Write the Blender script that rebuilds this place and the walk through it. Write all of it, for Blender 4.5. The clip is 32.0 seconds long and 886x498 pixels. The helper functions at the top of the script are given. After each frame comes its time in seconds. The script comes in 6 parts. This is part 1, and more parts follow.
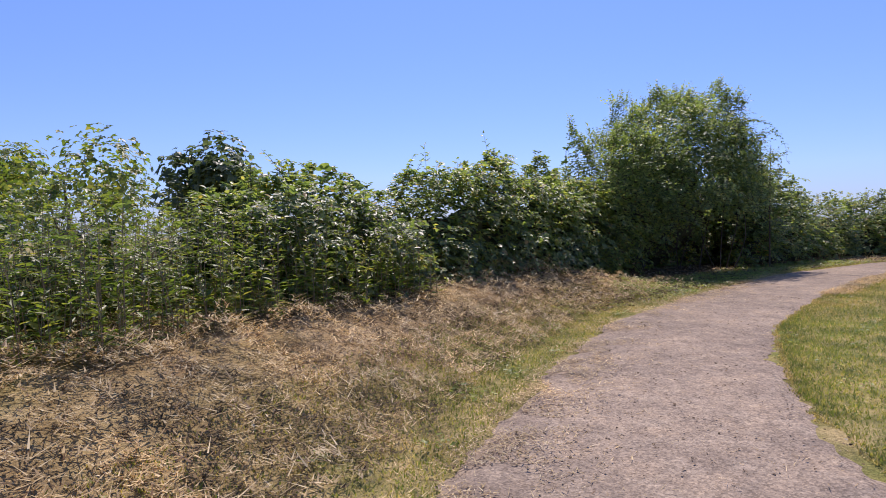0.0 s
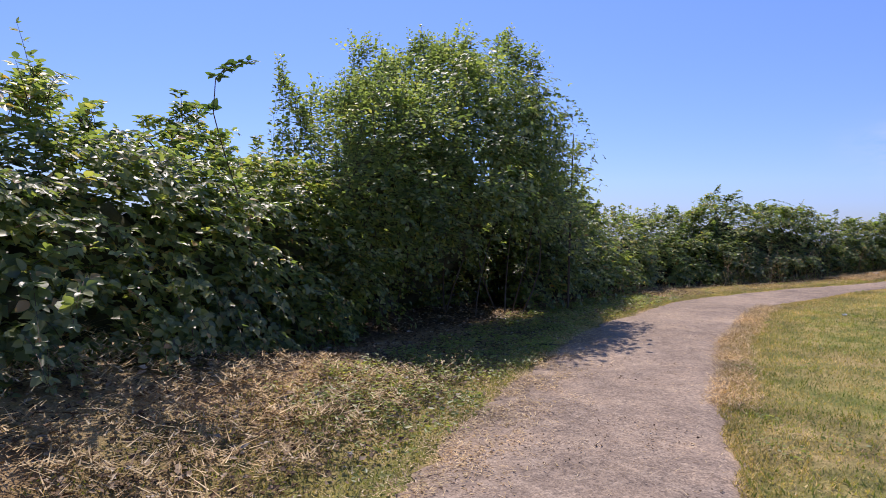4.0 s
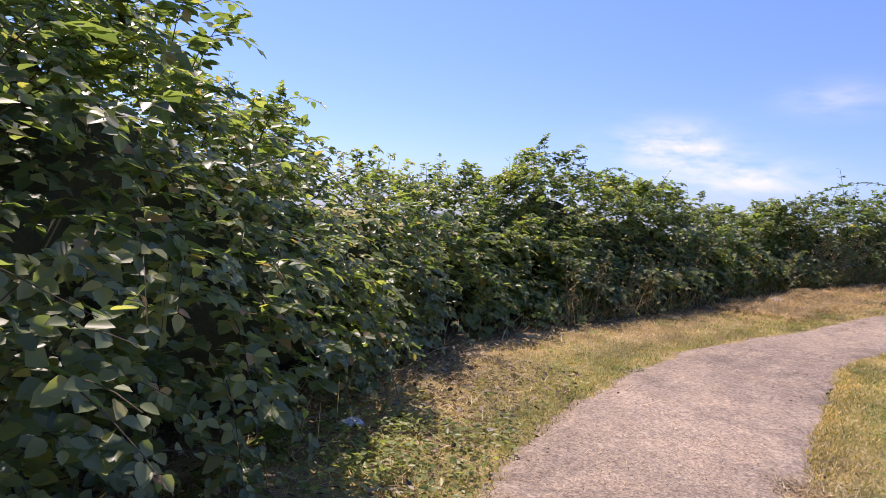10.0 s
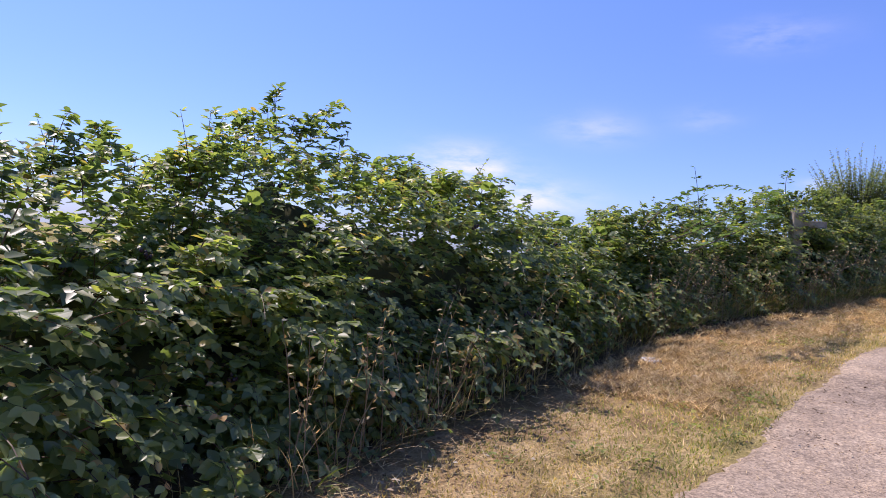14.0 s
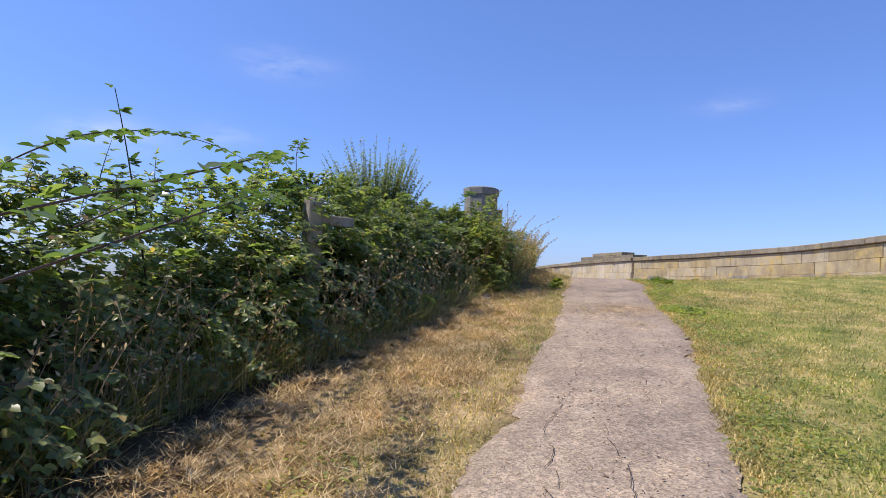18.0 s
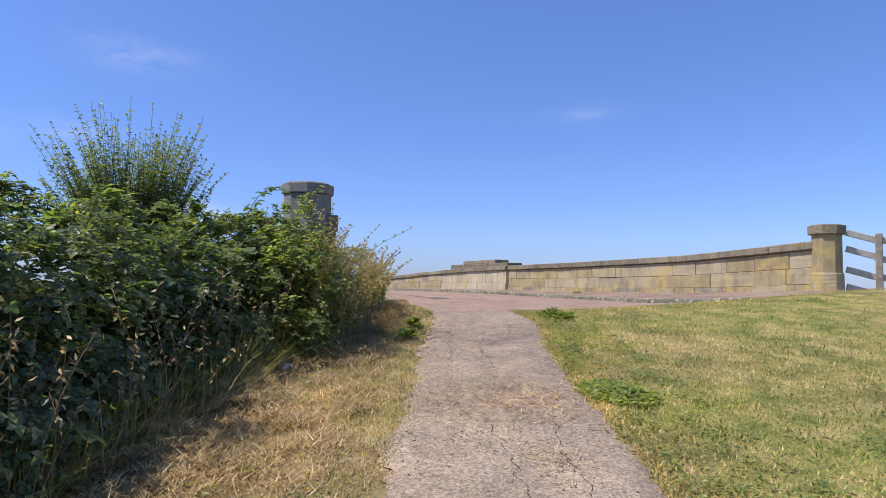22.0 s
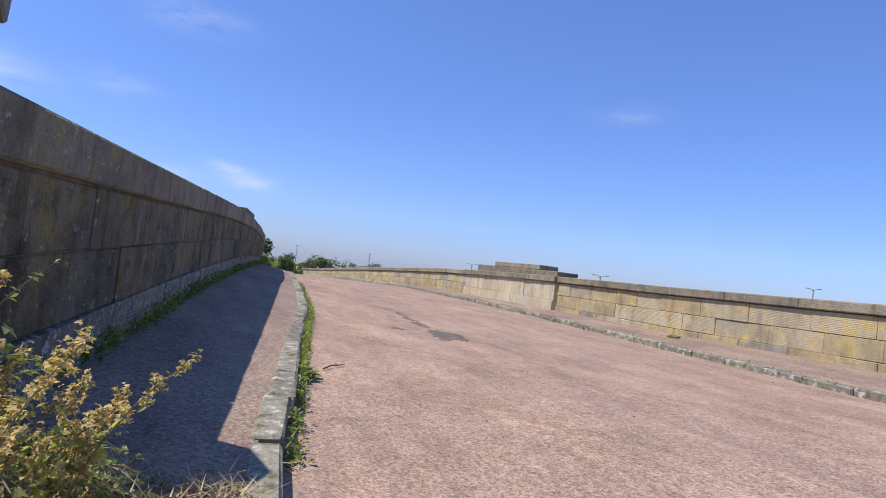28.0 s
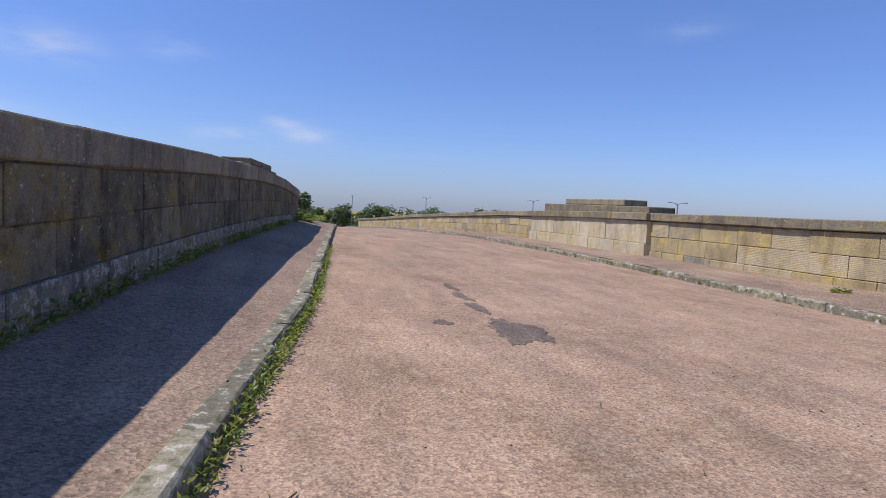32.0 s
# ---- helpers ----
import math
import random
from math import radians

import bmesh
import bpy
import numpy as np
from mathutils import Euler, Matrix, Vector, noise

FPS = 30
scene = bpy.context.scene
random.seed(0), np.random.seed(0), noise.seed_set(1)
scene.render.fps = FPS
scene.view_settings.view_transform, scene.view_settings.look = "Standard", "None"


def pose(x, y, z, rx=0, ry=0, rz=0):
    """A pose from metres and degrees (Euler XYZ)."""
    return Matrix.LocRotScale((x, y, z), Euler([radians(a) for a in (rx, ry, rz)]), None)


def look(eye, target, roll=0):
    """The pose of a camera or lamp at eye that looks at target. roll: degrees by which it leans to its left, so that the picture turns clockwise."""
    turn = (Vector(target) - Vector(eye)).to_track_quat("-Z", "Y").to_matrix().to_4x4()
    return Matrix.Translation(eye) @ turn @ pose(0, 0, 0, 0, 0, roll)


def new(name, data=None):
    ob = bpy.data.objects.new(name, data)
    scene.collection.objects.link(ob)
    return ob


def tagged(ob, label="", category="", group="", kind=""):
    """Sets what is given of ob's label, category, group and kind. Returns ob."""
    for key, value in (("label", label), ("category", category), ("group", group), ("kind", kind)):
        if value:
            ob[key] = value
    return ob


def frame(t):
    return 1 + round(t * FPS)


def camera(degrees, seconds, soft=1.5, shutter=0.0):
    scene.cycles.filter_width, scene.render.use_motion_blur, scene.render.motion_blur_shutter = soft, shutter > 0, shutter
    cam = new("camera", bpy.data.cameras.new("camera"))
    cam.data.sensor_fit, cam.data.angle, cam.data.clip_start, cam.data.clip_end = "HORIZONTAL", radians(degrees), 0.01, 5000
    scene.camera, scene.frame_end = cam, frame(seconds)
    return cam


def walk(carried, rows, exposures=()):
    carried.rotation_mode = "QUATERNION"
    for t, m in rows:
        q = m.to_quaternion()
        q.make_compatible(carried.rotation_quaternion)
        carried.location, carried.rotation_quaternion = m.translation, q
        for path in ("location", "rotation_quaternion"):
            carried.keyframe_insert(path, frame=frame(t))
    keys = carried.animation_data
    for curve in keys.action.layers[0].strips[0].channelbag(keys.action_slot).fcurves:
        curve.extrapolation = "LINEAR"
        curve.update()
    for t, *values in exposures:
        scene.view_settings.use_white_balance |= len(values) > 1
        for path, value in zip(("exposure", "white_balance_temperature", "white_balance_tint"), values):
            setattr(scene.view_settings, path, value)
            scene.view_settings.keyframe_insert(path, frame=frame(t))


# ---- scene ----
cam = camera(69.9, 32.0, soft=0.9)
PATH = [
    (0, (-0.922, -5.627, 1.41), (-0.876, -3.63, 1.324), -1.2),
    (0.5, (-0.764, -4.707, 1.409), (-0.581, -2.718, 1.322), -0.9),
    (1, (-0.459, -3.76, 1.395), (-0.04, -1.806, 1.309), 0.0),
    (1.5, (-0.058, -2.849, 1.375), (0.529, -0.939, 1.296), 0.5),
    (2, (0.283, -2.054, 1.419), (0.901, -0.153, 1.344), 0.7),
    (2.5, (0.589, -1.254, 1.468), (1.207, 0.647, 1.395), 0.6),
    (3, (0.961, -0.386, 1.487), (1.602, 1.508, 1.416), 0.5),
    (3.5, (1.357, 0.423, 1.521), (2.047, 2.299, 1.451), 0.5),
    (5.5, (3.292, 3.502, 1.567), (4.248, 5.255, 1.456), 3.8),
    (6, (3.966, 4.307, 1.559), (5.075, 5.968, 1.464), 4.1),
    (6.5, (4.705, 5.075, 1.54), (5.935, 6.649, 1.448), 4.2),
    (7, (5.308, 5.817, 1.529), (6.546, 7.384, 1.425), 4.2),
    (7.5, (5.823, 6.623, 1.544), (7.032, 8.212, 1.433), 3.9),
    (8, (6.469, 7.486, 1.522), (7.708, 9.052, 1.41), 4.8),
    (8.5, (7.133, 8.024, 1.538), (8.433, 9.54, 1.427), 5.1),
    (9, (7.511, 8.494, 1.575), (8.798, 10.02, 1.461), 4.9),
    (9.5, (7.937, 9.028, 1.552), (9.223, 10.554, 1.424), 4.5),
    (10, (8.363, 9.398, 1.534), (9.699, 10.88, 1.395), 4.7),
    (10.5, (8.723, 9.673, 1.546), (10.098, 11.12, 1.426), 4.9),
    (11, (9.189, 10.07, 1.501), (10.597, 11.485, 1.389), 4.8),
    (11.5, (9.674, 10.426, 1.51), (11.106, 11.819, 1.402), 4.8),
    (12, (10.299, 10.807, 1.468), (11.764, 12.166, 1.38), 4.4),
    (12.5, (10.965, 11.256, 1.464), (12.492, 12.545, 1.386), 4.0),
    (13, (11.547, 11.567, 1.521), (13.135, 12.782, 1.456), 3.9),
    (13.5, (12.164, 11.913, 1.556), (13.802, 13.059, 1.498), 3.8),
    (14, (12.85, 12.219, 1.556), (14.579, 13.223, 1.521), 4.2),
    (14.5, (13.606, 12.439, 1.556), (15.464, 13.18, 1.537), 5.0),
    (16.5, (16.758, 12.735, 1.469), (18.754, 12.832, 1.558), 1.9),
    (17, (17.21, 12.678, 1.551), (19.208, 12.657, 1.635), 2.0),
    (17.5, (17.813, 12.571, 1.611), (19.805, 12.407, 1.699), 1.9),
    (18, (18.519, 12.39, 1.678), (20.481, 12.013, 1.767), 2.2),
    (18.5, (19.213, 12.124, 1.734), (21.156, 11.659, 1.824), 2.6),
    (19, (19.834, 11.904, 1.844), (21.773, 11.425, 1.939), 2.8),
    (19.5, (20.528, 11.626, 1.906), (22.446, 11.068, 2.003), 2.3),
    (20, (21.137, 11.345, 1.982), (22.999, 10.621, 2.082), 2.9),
    (20.5, (21.586, 11.054, 2.059), (23.431, 10.29, 2.159), 2.7),
    (21, (21.86, 10.928, 2.128), (23.708, 10.171, 2.232), 2.2),
    (21.5, (22.249, 10.743, 2.187), (24.1, 9.993, 2.293), 1.3),
    (22, (22.715, 10.525, 2.261), (24.563, 9.766, 2.366), 1.0),
    (22.5, (23.265, 10.23, 2.327), (25.107, 9.458, 2.432), 1.1),
    (23, (23.889, 9.923, 2.407), (25.73, 9.147, 2.508), 1.6),
    (23.5, (24.6, 9.571, 2.486), (26.442, 8.799, 2.584), 1.8),
    (24, (25.43, 9.271, 2.547), (27.276, 8.507, 2.637), 2.7),
    (24.5, (26.271, 9.003, 2.633), (28.115, 8.234, 2.712), 5.4),
    (26.5, (28.515, 7.971, 2.638), (30.397, 7.3, 2.731), 7.1),
    (27, (29.296, 7.673, 2.738), (31.177, 6.998, 2.819), 7.1),
    (27.5, (29.993, 7.41, 2.804), (31.873, 6.733, 2.872), 7.2),
    (28, (30.587, 7.175, 2.875), (32.469, 6.499, 2.935), 7.2),
    (28.5, (31.054, 6.985, 2.947), (32.939, 6.32, 3.004), 6.3),
    (29, (31.435, 6.78, 2.999), (33.316, 6.102, 3.057), 4.9),
    (29.5, (31.872, 6.578, 3.029), (33.747, 5.883, 3.081), 4.1),
    (30, (32.298, 6.342, 3.098), (34.174, 5.65, 3.15), 3.1),
    (30.5, (32.828, 6.21, 3.094), (34.715, 5.548, 3.129), 2.2),
    (31, (33.245, 6.07, 3.102), (35.144, 5.444, 3.107), 1.9),
    (31.5, (33.778, 5.985, 3.086), (35.7, 5.437, 3.017), 2.0),
    (32, (34.261, 5.89, 3.076), (36.189, 5.38, 2.931), 2.8),
]
walk(cam, [(t, look(eye, target, roll)) for t, eye, target, roll in PATH], [(0.0, -0.15, 6650, 22), (3.0, -0.12, 6600, 22), (6.0, 0.0, 6650, 25), (7.0, 0.38, 6850, 26), (8.2, 0.5, 7000, 27), (9.0, 0.4, 7000, 27), (10.0, 0.2, 6900, 27), (12.0, 0.2, 6700, 30), (14.5, 0.13, 6550, 24), (17.0, 0.14, 6650, 16), (19.0, 0.02, 6600, 13), (24.0, -0.03, 6550, 13), (27.0, 0.04, 6480, 13), (28.0, 0.0, 6500, 13), (29.0, -0.06, 6500, 13), (30.0, -0.17, 6500, 12), (32.0, -0.24, 6700, 12)])

# ---- sky and sun ----
SUN_AZ, SUN_EL = 7.0, 57.0      # degrees clockwise from +y, degrees above the horizon
world = bpy.data.worlds.new("sky")
scene.world = world
world.use_nodes = True
wn, wl = world.node_tree.nodes, world.node_tree.links
wn.clear()
sky = wn.new("ShaderNodeTexSky")
sky.sky_type = "NISHITA"
sky.sun_disc = False
sky.sun_elevation, sky.sun_rotation = radians(SUN_EL), radians(SUN_AZ)
sky.altitude, sky.air_density, sky.dust_density, sky.ozone_density = 50, 1.0, 0.12, 3.0
sky_bg = wn.new("ShaderNodeBackground")
sky_bg.inputs["Strength"].default_value = 0.135
sky_out = wn.new("ShaderNodeOutputWorld")
tint = wn.new("ShaderNodeMix")
tint.data_type, tint.blend_type = "RGBA", "MULTIPLY"
tint.inputs[0].default_value, tint.inputs[7].default_value = 1.0, (0.86, 0.98, 1.3, 1)
wl.new(sky.outputs[0], tint.inputs[6])
haze = wn.new("ShaderNodeValToRGB")
haze.color_ramp.elements[0].position, haze.color_ramp.elements[0].color = 0.0, (0.44, 0.57, 1.04, 1)
haze.color_ramp.elements[1].position, haze.color_ramp.elements[1].color = 0.4, (0.79, 0.96, 1.38, 1)
haze.color_ramp.elements.new(0.07).color = (0.6, 0.74, 1.19, 1)
rise = wn.new("ShaderNodeSeparateXYZ")
wl.new(wn.new("ShaderNodeTexCoord").outputs["Generated"], rise.inputs[0])
wl.new(rise.outputs[2], haze.inputs[0])
wl.new(haze.outputs[0], tint.inputs[7])
# thin summer clouds: (azimuth, elevation, width, height in degrees, density)
CLOUDS = [(61, 6.4, 4.2, 1.7, 1.1), (66.5, 4.2, 5.0, 1.4, 0.9), (86, 17.6, 3.5, 1.1, 0.3), (72.4, 10.4, 3.4, 1.2, 0.33), (81.4, 11.4, 2.2, 0.9, 0.2), (89.9, 6.2, 1.7, 0.6, 0.45), (92.5, 5.2, 2.0, 0.6, 0.45), (85.8, 4.9, 2.6, 0.6, 0.3), (125, 15.0, 2.5, 0.8, 0.15)]
wc = wn.new("ShaderNodeTexCoord").outputs["Generated"]
wnoise = wn.new("ShaderNodeTexNoise")
wnoise.inputs["Scale"].default_value, wnoise.inputs["Detail"].default_value, wnoise.inputs["Roughness"].default_value = 9.0, 7.0, 0.6
wmap = wn.new("ShaderNodeMapping")
wmap.inputs["Scale"].default_value = (1, 1, 3.2)
wl.new(wc, wmap.inputs[0])
wl.new(wmap.outputs[0], wnoise.inputs["Vector"])


def wmath(op, a, b=None, clamp=False):
    k = wn.new("ShaderNodeMath")
    k.operation, k.use_clamp = op, clamp
    for sock, v in zip(k.inputs, (a, b)):
        if v is None:
            continue
        if hasattr(v, "links"):
            wl.new(v, sock)
        else:
            sock.default_value = v
    return k.outputs[0]


veil = None
for az, el, w, h, dens in CLOUDS:
    c = Vector((math.sin(radians(az)) * math.cos(radians(el)), math.cos(radians(az)) * math.cos(radians(el)), math.sin(radians(el))))
    side = Vector((math.cos(radians(az)), -math.sin(radians(az)), 0))
    dots = []
    for axis, width in ((side, w), (side.cross(c), h)):
        d = wn.new("ShaderNodeVectorMath")
        d.operation = "DOT_PRODUCT"
        d.inputs[1].default_value = axis
        wl.new(wc, d.inputs[0])
        off = wmath("SUBTRACT", d.outputs["Value"], axis.dot(c))
        dots.append(wmath("POWER", wmath("DIVIDE", off, radians(width)), 2.0))
    ahead = wn.new("ShaderNodeVectorMath")
    ahead.operation = "DOT_PRODUCT"
    ahead.inputs[1].default_value = c
    wl.new(wc, ahead.inputs[0])
    front = wmath("GREATER_THAN", ahead.outputs["Value"], 0.5)
    bell = wmath("POWER", 2.718, wmath("MULTIPLY", wmath("ADD", dots[0], dots[1]), -1.0))
    part_ = wmath("MULTIPLY", wmath("MULTIPLY", bell, front), dens)
    veil = part_ if veil is None else wmath("ADD", veil, part_)
torn = wmath("MULTIPLY", wmath("SUBTRACT", wnoise.outputs[0], 0.36), 4.0, True)
cloud = wn.new("ShaderNodeMix")
cloud.data_type = "RGBA"
cloud.inputs[7].default_value = (6.6, 6.9, 7.6, 1)
wl.new(wmath("MULTIPLY", veil, torn, True), cloud.inputs[0])
wl.new(tint.outputs[2], cloud.inputs[6])
wl.new(cloud.outputs[2], sky_bg.inputs["Color"])
wl.new(sky_bg.outputs[0], sky_out.inputs["Surface"])
sun = new("sun", bpy.data.lights.new("sun", "SUN"))
sun.data.energy, sun.data.angle, sun.data.color = 5.0, radians(0.53), (1.0, 0.95, 0.88)
sun_way = Vector((math.sin(radians(SUN_AZ)) * math.cos(radians(SUN_EL)), math.cos(radians(SUN_AZ)) * math.cos(radians(SUN_EL)), math.sin(radians(SUN_EL))))
sun.matrix_world = look((0, 0, 60), Vector((0, 0, 60)) - sun_way)


# ---- materials ----
def mat(name, rough=0.8, spec=0.3, metal=0.0):
    m = bpy.data.materials.new(name)
    m.use_nodes = True
    b = m.node_tree.nodes["Principled BSDF"]
    b.inputs["Roughness"].default_value, b.inputs["Metallic"].default_value = rough, metal
    b.inputs["Specular IOR Level"].default_value = spec
    return m, m.node_tree.nodes, m.node_tree.links, b


def noise_node(n, l, scale, detail=4.0, rough=0.55, coord=None):
    t = n.new("ShaderNodeTexNoise")
    t.inputs["Scale"].default_value, t.inputs["Detail"].default_value, t.inputs["Roughness"].default_value = scale, detail, rough
    if coord:
        l.new(coord, t.inputs["Vector"])
    return t


def ramp(n, l, src, stops):
    r = n.new("ShaderNodeValToRGB")
    el = r.color_ramp.elements
    while len(el) < len(stops):
        el.new(0.5)
    for e, (p, c) in zip(el, stops):
        e.position, e.color = p, (*c, 1)
    l.new(src, r.inputs[0])
    return r


def mix(n, l, fac, a, b, mode="MIX"):
    x = n.new("ShaderNodeMix")
    x.data_type, x.blend_type = "RGBA", mode
    for sock, v in ((x.inputs[0], fac), (x.inputs[6], a), (x.inputs[7], b)):
        if hasattr(v, "links"):
            l.new(v, sock)
        else:
            sock.default_value = v if not isinstance(v, tuple) else (*v, 1)
    return x.outputs[2]


def bump(n, l, b, height, strength, dist):
    k = n.new("ShaderNodeBump")
    k.inputs["Strength"].default_value, k.inputs["Distance"].default_value = strength, dist
    l.new(height, k.inputs["Height"])
    l.new(k.outputs[0], b.inputs["Normal"])


def obj_coord(n):
    return n.new("ShaderNodeTexCoord").outputs["Object"]


def plain(name, stops, scale=6.0, rough=0.8, spec=0.3, metal=0.0, fine=60.0, bumpy=0.3, dist=0.004):
    """A surface with mottled colour at two scales and fine relief."""
    m, n, l, b = mat(name, rough, spec, metal)
    c = obj_coord(n)
    a, f = noise_node(n, l, scale, 5, 0.6, c), noise_node(n, l, fine, 4, 0.6, c)
    col = ramp(n, l, a.outputs[0], stops)
    dark = ramp(n, l, f.outputs[0], [(0.3, (0.72, 0.72, 0.72)), (0.7, (1.2, 1.2, 1.2))])
    l.new(mix(n, l, 0.8, col.outputs[0], dark.outputs[0], "MULTIPLY"), b.inputs["Base Color"])
    bump(n, l, b, f.outputs[0], bumpy, dist)
    return m


def leaf_mat(name, stops, through_col, rough=0.42, spec=0.45, thin=0.46):
    """Leaves: each one a shade of its own, some light passes through."""
    m, n, l, b = mat(name, rough, spec)
    g = n.new("ShaderNodeNewGeometry")
    col = ramp(n, l, g.outputs["Random Per Island"], stops)
    f = noise_node(n, l, 1.1, 3, 0.6, obj_coord(n))
    shade = ramp(n, l, f.outputs[0], [(0.35, (0.72, 0.75, 0.75)), (0.65, (1.25, 1.2, 1.05))])
    tint = mix(n, l, 1.0, col.outputs[0], shade.outputs[0], "MULTIPLY")
    l.new(tint, b.inputs["Base Color"])
    tr = n.new("ShaderNodeBsdfTranslucent")
    l.new(mix(n, l, 1.0, tint, through_col, "MULTIPLY"), tr.inputs["Color"])
    ms = n.new("ShaderNodeMixShader")
    ms.inputs[0].default_value = thin
    l.new(b.outputs[0], ms.inputs[1])
    l.new(tr.outputs[0], ms.inputs[2])
    l.new(ms.outputs[0], n["Material Output"].inputs["Surface"])
    return m


BRAMBLE = leaf_mat("bramble_leaf", [(0.0, (0.085, 0.12, 0.058)), (0.4, (0.15, 0.19, 0.09)), (0.75, (0.24, 0.275, 0.13)), (0.93, (0.34, 0.33, 0.14)), (1.0, (0.36, 0.21, 0.11))], (2.2, 2.45, 0.9), 0.4, 0.58, 0.45)
SHRUB = leaf_mat("shrub_leaf", [(0.0, (0.085, 0.12, 0.055)), (0.5, (0.15, 0.19, 0.085)), (0.88, (0.24, 0.27, 0.12)), (1.0, (0.36, 0.32, 0.12))], (2.0, 2.2, 0.85), 0.4, 0.58, 0.42)
HERB = leaf_mat("herb_leaf", [(0.0, (0.08, 0.125, 0.035)), (0.5, (0.155, 0.2, 0.05)), (0.85, (0.24, 0.25, 0.07)), (1.0, (0.3, 0.25, 0.09))], (1.8, 2.0, 0.8))
YOUNG = leaf_mat("young_bramble_leaf", [(0.0, (0.08, 0.125, 0.05)), (0.5, (0.13, 0.19, 0.075)), (1.0, (0.2, 0.26, 0.1))], (1.25, 1.6, 0.7), 0.36, 0.7, 0.34)
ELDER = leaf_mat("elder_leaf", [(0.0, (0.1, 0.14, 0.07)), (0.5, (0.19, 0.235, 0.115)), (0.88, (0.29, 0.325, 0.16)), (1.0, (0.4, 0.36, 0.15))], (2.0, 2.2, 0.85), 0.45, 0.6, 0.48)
FLOWER = leaf_mat("withered_flower", [(0.0, (0.26, 0.25, 0.1)), (0.4, (0.46, 0.4, 0.17)), (0.75, (0.6, 0.48, 0.24)), (1.0, (0.5, 0.32, 0.22))], (1.6, 1.5, 0.9), 0.7, 0.2, 0.3)
FAR_LEAF = leaf_mat("far_leaf", [(0.0, (0.06, 0.095, 0.05)), (1.0, (0.13, 0.17, 0.08))], (1.6, 1.6, 1.0))
STRAW = leaf_mat("straw", [(0.0, (0.16, 0.09, 0.045)), (0.3, (0.4, 0.285, 0.145)), (0.7, (0.62, 0.47, 0.25)), (1.0, (0.8, 0.66, 0.42))], (1.4, 1.3, 1.0), 0.6, 0.3, 0.25)
GRASS = leaf_mat("grass_blade", [(0.0, (0.14, 0.19, 0.045)), (0.45, (0.27, 0.3, 0.075)), (0.75, (0.4, 0.37, 0.12)), (1.0, (0.54, 0.43, 0.2))], (1.6, 1.7, 0.8), 0.5, 0.35, 0.3)
YELLOW_GRASS = leaf_mat("parched_grass_blade", [(0.0, (0.2, 0.21, 0.06)), (0.4, (0.46, 0.37, 0.14)), (0.8, (0.64, 0.49, 0.22)), (1.0, (0.78, 0.62, 0.34))], (1.5, 1.5, 0.9), 0.55, 0.3, 0.3)
# Dark blades: the shade between straw clumps is put into their colour.
SHADE_THATCH = leaf_mat("gap_shade_thatch", [(0.0, (0.05, 0.035, 0.02)), (0.6, (0.13, 0.09, 0.05)), (1.0, (0.24, 0.17, 0.09))], (1.2, 1.1, 0.9), 0.8, 0.15, 0.1)
GREEN_WEED = leaf_mat("green_weed", [(0.0, (0.14, 0.19, 0.06)), (0.6, (0.25, 0.29, 0.095)), (1.0, (0.38, 0.38, 0.14))], (1.8, 1.9, 0.9))
FALLEN = leaf_mat("fallen_leaf", [(0.0, (0.07, 0.045, 0.028)), (0.5, (0.19, 0.125, 0.075)), (0.85, (0.34, 0.26, 0.18)), (1.0, (0.5, 0.45, 0.37))], (1.2, 1.1, 0.9), 0.7, 0.2, 0.1)
# Dark filler colour that stands for the shade inside the hedges.
CORE = plain("thicket_shade", [(0.3, (0.05, 0.055, 0.03)), (0.7, (0.1, 0.095, 0.05))], 5, 0.95, 0.1)
CANE = plain("bramble_cane", [(0.3, (0.07, 0.06, 0.03)), (0.7, (0.15, 0.07, 0.05))], 4, 0.6)
DRY_CANE = plain("dry_stalk", [(0.3, (0.2, 0.13, 0.07)), (0.7, (0.34, 0.26, 0.16))], 4, 0.7)
BARK = plain("bark", [(0.3, (0.06, 0.045, 0.03)), (0.7, (0.14, 0.11, 0.08))], 8, 0.9, 0.2, 0, 40, 0.8, 0.01)
BERRY = plain("blackberry", [(0.4, (0.012, 0.008, 0.014)), (0.7, (0.05, 0.01, 0.02))], 30, 0.3, 0.5)
TIMBER = plain("weathered_timber", [(0.3, (0.2, 0.17, 0.13)), (0.7, (0.38, 0.34, 0.28))], 8, 0.85, 0.2, 0, 80, 0.5, 0.004)
PALE_TIMBER = plain("pale_timber", [(0.3, (0.42, 0.38, 0.32)), (0.7, (0.58, 0.55, 0.49))], 8, 0.8, 0.2, 0, 80, 0.4, 0.003)
STEEL = plain("galvanised_steel", [(0.3, (0.25, 0.27, 0.29)), (0.7, (0.36, 0.38, 0.4))], 3, 0.5, 0.5, 0.6)
PLASTIC = plain("clear_plastic_litter", [(0.3, (0.55, 0.58, 0.62)), (0.7, (0.8, 0.82, 0.85))], 25, 0.25, 0.5)
BLUE_LITTER = plain("blue_foil", [(0.35, (0.05, 0.08, 0.3)), (0.6, (0.5, 0.55, 0.7))], 40, 0.3, 0.5)


